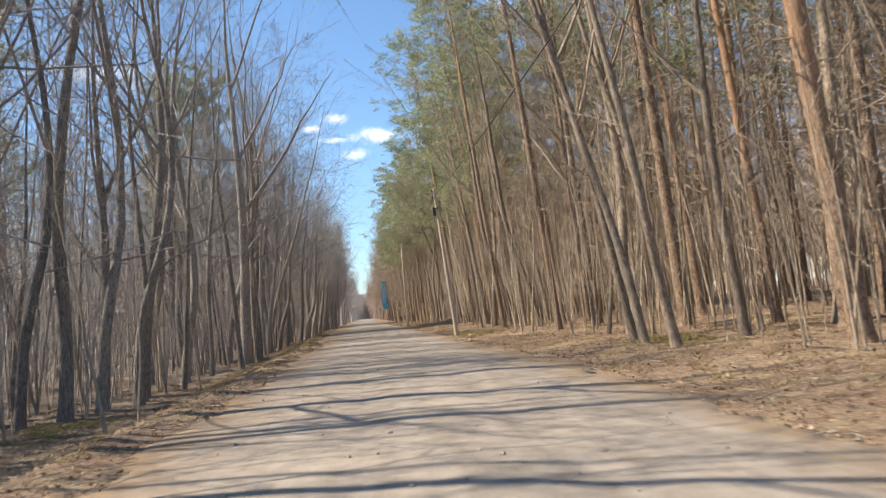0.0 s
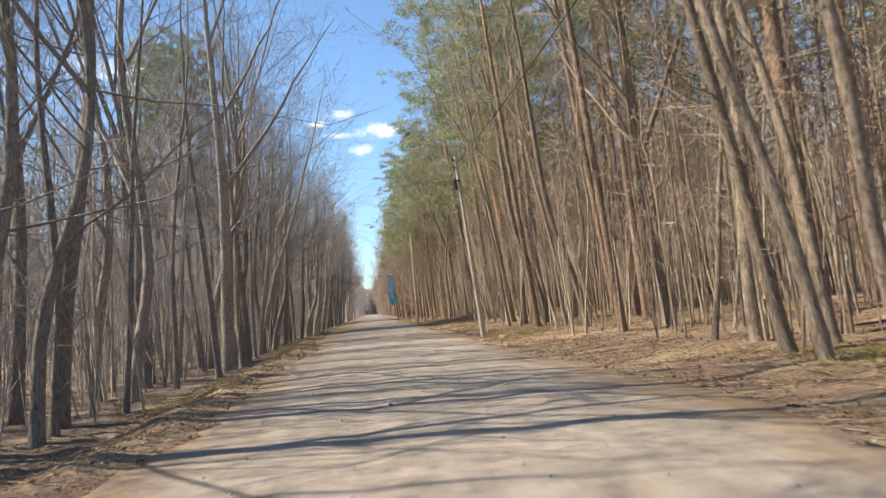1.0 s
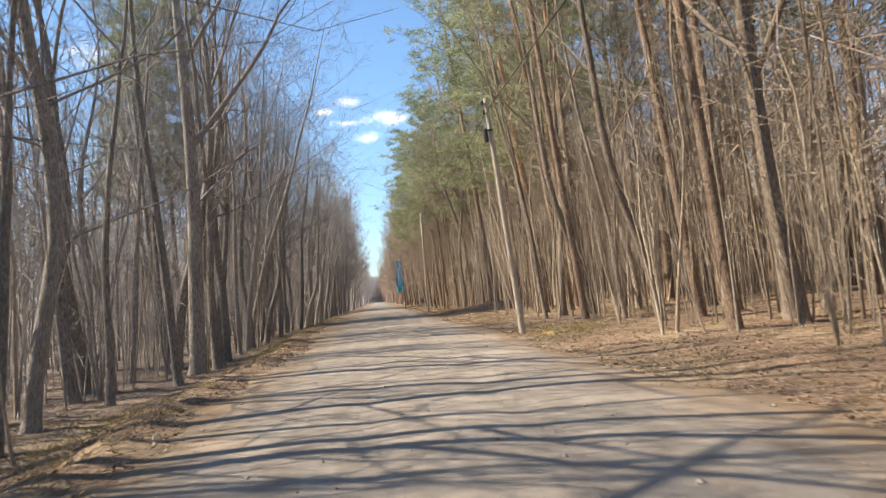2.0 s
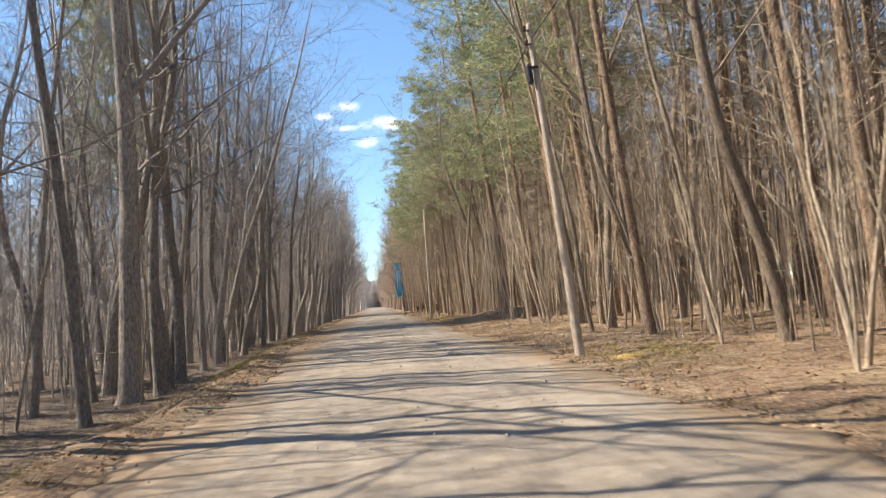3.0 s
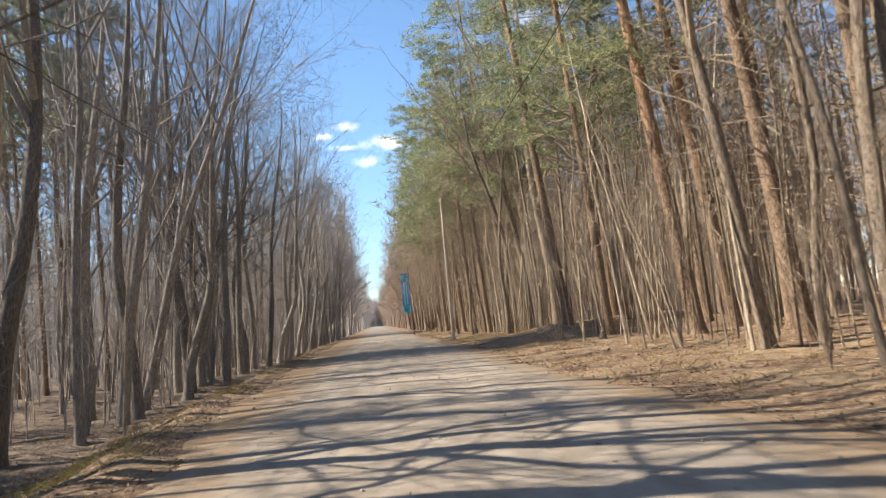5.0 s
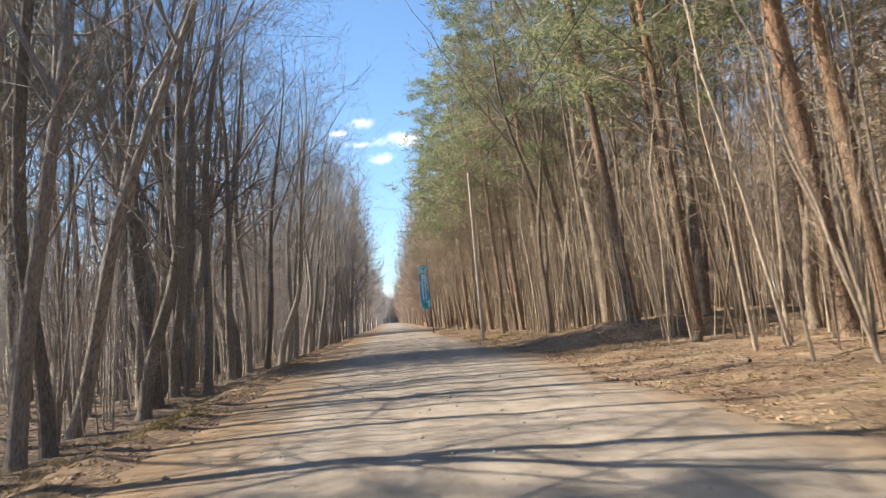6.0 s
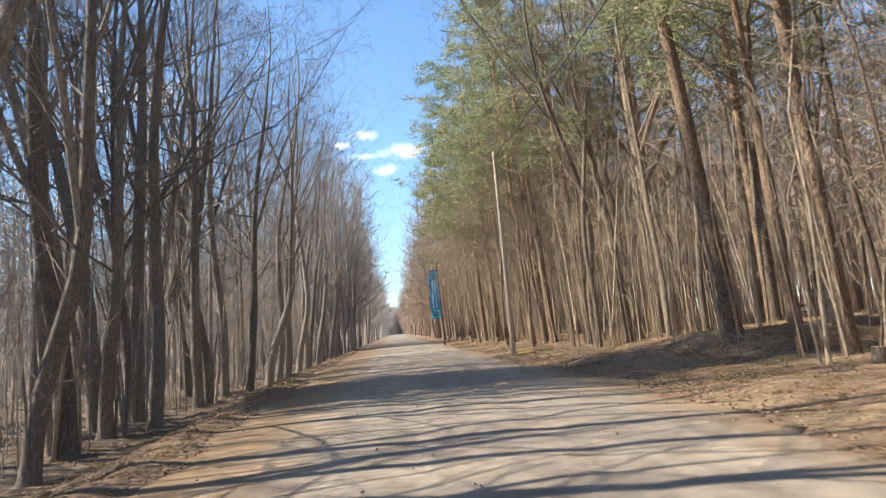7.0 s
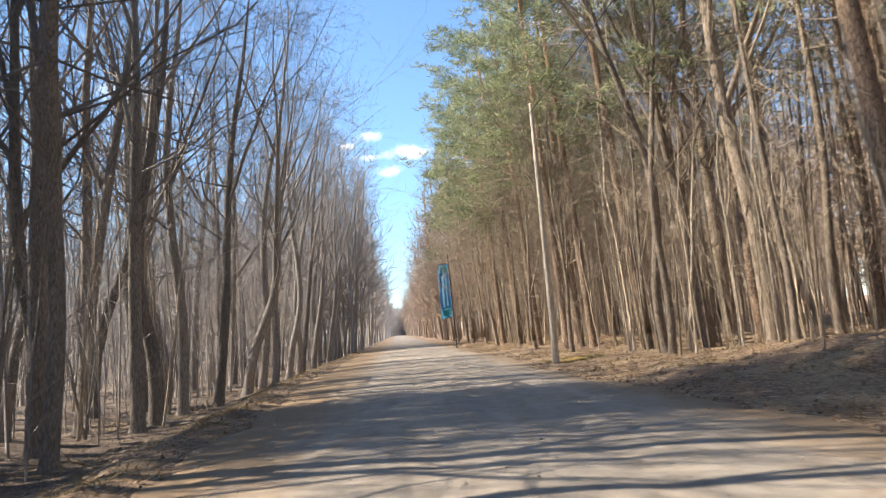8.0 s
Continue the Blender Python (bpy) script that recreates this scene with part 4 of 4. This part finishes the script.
# ---- poles, cable, banner ----
def utility_pole(x, y, H, r, lean, box):
    base = tagged(new("utility_pole"), "weathered bare wooden utility pole on the verge", "utility pole", "utility poles")
    bm = lathe([(r * 1.16, -0.3), (r * 1.12, 0.05), (r, 0.9), (r * 0.84, H * 0.5), (r * 0.64, H - 0.05), (r * 0.52, H)], 18)
    part("shaft", smooth(bm), M_POLE, base)
    if box:
        b = part("cable_closure", lathe([(0.04, -0.26), (0.065, -0.23), (0.07, -0.06), (0.062, 0.13), (0.03, 0.18)], 14, at=(-0.16, -0.06, H - 1.08)), M_BOX, base, "dark hanging cable closure")
        part("bracket", block(0.18, 0.035, 0.05, (-0.10, -0.06, H - 0.98)), M_STEEL, b)
        part("band", lathe([(r * 0.73, -0.03), (r * 0.75, 0), (r * 0.73, 0.03)], 16, at=(0, 0, H - 0.98)), M_STEEL, b)
        for dz in (0.12, 0.42):
            ins = part("insulator", smooth(lathe([(0.02, -0.07), (0.045, -0.05), (0.03, -0.01), (0.048, 0.02), (0.03, 0.06)], 12, at=(-0.12, -0.05, H - dz))), M_CERAMIC, base, "dark brown ceramic insulator")
            part("pin", block(0.12, 0.02, 0.02, (-0.07, -0.05, H - dz - 0.05), 0.003), M_STEEL, ins)
    base.matrix_world = Matrix.Translation((x, y, float(ground_z(x, y)))) @ Matrix.Rotation(math.atan(lean), 4, "Y")
    return base


utility_pole(4.60, -2.3, 7.3, 0.12, -0.02, False)
utility_pole(4.58, 37.6, 7.2, 0.097, -0.07, True)
utility_pole(4.68, 77.4, 8.55, 0.1, 0.0, False)


def cable(a, b, sag):
    t = np.linspace(0, 1, 40)[:, None]
    p = np.array(a) * (1 - t) + np.array(b) * t - np.array([0, 0, 1.0]) * sag * 4 * t * (1 - t)
    s = Soup()
    s.tubes(p[None], np.full((1, 40), 0.011), 6)
    tagged(new("overhead_cable", s.mesh("overhead_cable", M_BLACK)), "thin black overhead cable strung between poles", "cable", "overhead cables")


cable((4.30, -2.3, 6.6), (4.12, 37.45, 6.85), 0.45)
cable((4.12, 37.45, 6.85), (4.6, 77.35, 8.2), 0.45)


def banner_mast(x, y):
    base = tagged(new("banner_mast"), "thin dark mast with a long blue printed banner", "banner")
    part("mast", lathe([(0.045, -0.2), (0.045, 3.0), (0.032, 6.8), (0.012, 6.95)], 12), M_STEEL, base)
    part("foot_plate", lathe([(0.20, 0.0), (0.20, 0.05), (0.07, 0.09), (0.05, 0.16)], 16), M_STEEL, base)
    w, z0, z1 = 0.84, 2.35, 6.25

    def cloth(u0, u1, v0, v1, lift, nu=8, nv=26):
        bm = bmesh.new()
        g = []
        for j in range(nv + 1):
            row = []
            for i in range(nu + 1):
                a, b = u0 + (u1 - u0) * i / nu, v0 + (v1 - v0) * j / nv
                row.append(bm.verts.new((-0.06 - a * w - 0.05 * math.sin(b * 5) * a, -lift + 0.045 * math.sin(a * 5 + b * 7) * a, z0 + (z1 - z0) * b - 0.12 * a * (1 - b))))
            g.append(row)
        for j in range(nv):
            for i in range(nu):
                bm.faces.new((g[j][i], g[j][i + 1], g[j + 1][i + 1], g[j + 1][i]))
        bmesh.ops.solidify(bm, geom=bm.faces[:], thickness=0.004)
        return smooth(bm)

    flag = part("banner", cloth(0, 1, 0, 1, 0.0), M_BLUE, base, "long blue banner with pale upright lettering bars")
    part("print_panel", cloth(0.08, 0.92, 0.02, 0.17, 0.008, 6, 6), M_TEAL, flag)
    part("print_panel", cloth(0.10, 0.90, 0.84, 0.97, 0.008, 6, 6), M_TEAL, flag)
    part("text_bar", cloth(0.26, 0.38, 0.22, 0.80, 0.009, 2, 20), M_PRINT, flag)
    part("text_bar", cloth(0.55, 0.72, 0.20, 0.78, 0.009, 2, 20), M_PRINT, flag)
    part("top_arm", block(0.92, 0.03, 0.03, (-0.45, 0, 6.27)), M_STEEL, base)
    base.matrix_world = Matrix.Translation((x, y, float(ground_z(x, y)))) @ Matrix.Rotation(-0.02, 4, "Y") @ Matrix.Rotation(radians(-25), 4, "Z")


banner_mast(3.95, 106.8)


# ---- ground cover ----
def verge(rng, n, lo=-6, hi=118):
    """Random places on the verges, thickest beside the road."""
    y = rng.uniform(lo, hi, n)
    d = rng.random(n) ** 1.5 * 12.0 - 0.12
    left = rng.random(n) < 0.48
    x = np.where(left, edge_left(y) - d, edge_right(y) + d)
    return x, y


def fallen_leaves(n):
    rng = np.random.default_rng(5)
    x, y = verge(rng, n)
    c = np.stack([x, y, np.where((x > edge_left(y)) & (x < edge_right(y)), road_z(x, y), ground_z(x, y)) + rng.uniform(0.006, 0.03, n)], -1)
    nor = rng.normal(size=(n, 3)) * 0.45 + np.array([0, 0, 1.0])
    a = np.cross(nor, rng.normal(size=(n, 3)))
    a /= np.linalg.norm(a, axis=1, keepdims=True)
    b = np.cross(nor, a)
    b /= np.linalg.norm(b, axis=1, keepdims=True)
    size = rng.uniform(0.018, 0.044, (n, 1))
    curl = nor * size * 0.35
    v = np.stack([c - a * size, c + b * size * 0.55 - curl, c + a * size, c - b * size * 0.55 - curl], 1)
    s = Soup()
    i = np.arange(n)[:, None] * 4
    s.add(v, np.concatenate([i + np.array([[0, 1, 2]]), i + np.array([[0, 2, 3]])]))
    # islands must hold both halves of a leaf, so the order of triangles does not matter
    tagged(new("fallen_leaves", s.mesh("fallen_leaves", M_LEAF, False)), "dry brown fallen leaves strewn over the verges", "leaf litter", kind="stuff")


fallen_leaves(56000)


def grass(name, label, tufts, blades, size, material, seed, spots):
    rng = np.random.default_rng(seed)
    x, y = spots(rng, tufts)
    x = np.repeat(x, blades) + rng.normal(0, 0.07, tufts * blades)
    y = np.repeat(y, blades) + rng.normal(0, 0.07, tufts * blades)
    at = np.stack([x, y, ground_z(x, y) - 0.01], -1)
    way = rng.normal(size=at.shape) * np.array([0.9, 0.9, 0.3]) + np.array([0, 0, 0.75])
    way *= rng.uniform(0.5, 1.0, (len(at), 1)) * size
    side = np.cross(way, rng.normal(size=at.shape))
    side *= 0.006 / (np.linalg.norm(side, axis=1, keepdims=True) + 1e-9)
    s = Soup()
    s.blades(at, way, side)
    tagged(new(name, s.mesh(name, material, False)), label, "grass", kind="stuff")


def band_spots(rng, n):
    y = rng.uniform(-4, 118, n)
    left = rng.random(n) < 0.45
    d = np.abs(rng.normal(1.1, 0.9, n)) + 0.1
    keep = np.sin(y * 0.55) + np.sin(y * 1.7 + d) > -0.4
    d = np.where(keep, d, d + 2.5)
    return np.where(left, edge_left(y) - d, edge_right(y) + d * 1.6), y


def moss_spots(rng, n):
    cx = np.array([5.5, -3.9, -4.1, 7.6, 5.8, -6.5, -4.3])
    cy = np.array([78.2, 45.3, 54.2, 20.0, 37.0, 20.2, 29.8])
    k = rng.integers(0, len(cx), n)
    return cx[k] + rng.normal(0, 0.55, n), cy[k] + rng.normal(0, 0.9, n)


grass("dry_grass", "bleached straw-coloured winter grass on the verges", 3800, 12, 0.17, M_STRAW, 6, band_spots)
grass("mossy_grass", "yellow-green mossy grass clumps beside the road", 700, 16, 0.14, M_MOSS, 8, moss_spots)


def twig_litter(n):
    rng = np.random.default_rng(14)
    x, y = verge(rng, n)
    at = np.stack([x, y, ground_z(x, y) + 0.012], -1)
    a = rng.uniform(0, math.tau, n)
    way = np.stack([np.cos(a), np.sin(a), rng.uniform(-0.02, 0.16, n)], -1) * rng.uniform(0.08, 0.36, (n, 1))
    s = Soup()
    s.spikes(at, way, rng.uniform(0.003, 0.009, n))
    tagged(new("twig_litter", s.mesh("twig_litter", M_PALE)), "small dry twigs scattered over the leaf litter", "twigs", kind="stuff")


twig_litter(12000)


def fallen_branch(seed, x, y, L, r, turn):
    rng = np.random.default_rng(seed)
    p, rr = stem(rng, L, r, 8, 0.06, 0.0, 0.3)
    s = Soup()
    q = np.stack([p[..., 2], p[..., 0], p[..., 1]], -1)
    c, d = math.cos(turn), math.sin(turn)
    w = np.stack([x + q[..., 0] * c - q[..., 1] * d, y + q[..., 0] * d + q[..., 1] * c, q[..., 2] * 0.4], -1)
    w[..., 2] += ground_z(w[..., 0], w[..., 1]) + r * 0.6
    base = tagged(new("fallen_branch"), "broken grey branch lying on the leaf litter", "branch", "fallen branches")
    s.tubes(w, rr, 6)
    bp, br = grow(rng, w, rr, 5, 0.3, 0.3, (25, 60), 0.06, 3, 0.05, 0.5)
    bp[..., 2] = np.maximum(bp[..., 2], ground_z(bp[..., 0], bp[..., 1]) + 0.01)
    s.tubes(bp, np.maximum(br, 0.004), 4)
    part("limb", s, M_BARK, base)


random.seed(21)
for k in range(46):
    left = k % 2 == 0
    y = random.uniform(10, 100)
    d = random.uniform(1.0, 8)
    x = float(edge_left(y)) - d - 0.8 if left else float(edge_right(y)) + d
    fallen_branch(100 + k, x, y, random.uniform(0.7, 2.6), random.uniform(0.012, 0.045), random.uniform(0, math.tau))


def stump(x, y, r, h):
    base = tagged(new("tree_stump"), "short sawn tree stump on the bank", "stump", "stumps")
    part("side", smooth(lathe([(r * 1.35, -0.1), (r * 1.12, 0.08), (r, h * 0.6), (r * 0.96, h)], 14)), M_BARK, base)
    part("cut_face", lathe([(r * 0.9, h), (r * 0.88, h + 0.006)], 14), M_CUT, base)
    base.matrix_world = Matrix.Translation((x, y, float(ground_z(x, y))))


stump(8.2, 60.2, 0.12, 0.27)
stump(9.9, 59.2, 0.10, 0.24)


def picnic_table(x, y, turn):
    """A plain plank table with a bench on either side, joined by crossed legs."""
    base = tagged(new("picnic_table"), "weathered wooden picnic table with benches in the wood", "picnic table")
    for k in range(4):
        part("top_plank", block(1.7, 0.16, 0.04, (0, -0.27 + 0.18 * k, 0.74)), M_CUT, base)
    for side in (-1, 1):
        for k in range(2):
            part("seat_plank", block(1.7, 0.13, 0.04, (0, side * (0.62 + 0.15 * k), 0.44)), M_CUT, base)
    for e in (-0.62, 0.62):
        part("seat_beam", block(0.05, 1.6, 0.09, (e, 0, 0.375)), M_CUT, base)
        part("top_beam", block(0.05, 0.7, 0.08, (e, 0, 0.68)), M_CUT, base)
        for side in (-1, 1):
            leg = block(0.05, 0.1, 0.86)
            leg.transform(Matrix.Translation((e + 0.055, side * 0.42, 0.35)) @ Matrix.Rotation(side * 0.52, 4, "X"))
            part("leg", leg, M_CUT, base)
    base.matrix_world = Matrix.Translation((x, y, float(ground_z(x, y)))) @ Matrix.Rotation(turn, 4, "Z")


picnic_table(18.2, 80.0, 0.25)


def sand_mound(x, y, a, b, h, turn):
    """A low uneven mound of sand, thinning out into the leaves."""
    base = tagged(new("sand_mound"), "low mound of yellow sand on the leaf litter", "sand mound")
    bm = bmesh.new()
    rings, k = 7, 28
    tip = bm.verts.new((0, 0, h))
    last = None
    for j in range(1, rings + 1):
        d = j / rings
        row = []
        for i in range(k):
            w = i * math.tau / k
            e = 1 + 0.16 * math.sin(3 * w + 1) + 0.08 * math.sin(7 * w)
            px, py = a * d * e * math.cos(w), b * d * e * math.sin(w)
            row.append(bm.verts.new((px, py, h * (1 - d * d) ** 1.5 * (1 + 0.2 * math.sin(9 * px + 4) * math.cos(8 * py)) - 0.06 * d)))
        for i in range(k):
            n = (i + 1) % k
            bm.faces.new((tip, row[i], row[n]) if last is None else (last[i], row[i], row[n], last[n]))
        last = row
    part("body", smooth(bm), M_SAND, base)
    base.matrix_world = Matrix.Translation((x, y, float(ground_z(x, y)) + 0.03)) @ Matrix.Rotation(turn, 4, "Z")


sand_mound(5.2, 36.6, 0.5, 0.26, 0.05, 0.3)
sand_mound(5.4, 77.7, 0.6, 0.4, 0.07, 0.0)


def stake(x, y, h):
    base = tagged(new("stake"), "thin pale wooden stake in the leaf litter", "stake")
    part("shaft", lathe([(0.022, -0.15), (0.022, h - 0.05), (0.012, h)], 8), M_CUT, base)
    base.matrix_world = Matrix.Translation((x, y, float(ground_z(x, y)))) @ Matrix.Rotation(-0.08, 4, "Y")


stake(8.4, 63.0, 0.5)


def stones(n):
    rng = np.random.default_rng(9)
    y = rng.uniform(2, 112, n)
    u = rng.random(n)
    x = edge_left(y) + (edge_right(y) - edge_left(y)) * np.where(rng.random(n) < 0.5, u, np.round(u) + rng.normal(0, 0.04, n))
    r = rng.uniform(0.008, 0.03, n) * (0.6 + rng.random(n) ** 3)
    o = np.array([[1, 0, 0], [0, 1, 0], [-1, 0, 0], [0, -1, 0], [0, 0, 0.7], [0, 0, -0.6]])
    v = o[None] * r[:, None, None] * rng.uniform(0.6, 1.3, (n, 6, 1)) + np.stack([x, y, np.maximum(road_z(x, y), ground_z(x, y)) + 0.2 * r], -1)[:, None]
    f = np.array([[0, 1, 4], [1, 2, 4], [2, 3, 4], [3, 0, 4], [1, 0, 5], [2, 1, 5], [3, 2, 5], [0, 3, 5]])
    s = Soup()
    s.add(v, (np.arange(n)[:, None, None] * 6 + f).reshape(-1, 3))
    tagged(new("gravel", s.mesh("gravel", M_STONE, False)), "small loose grey stones on the dirt road", "gravel", kind="stuff")


stones(2600)
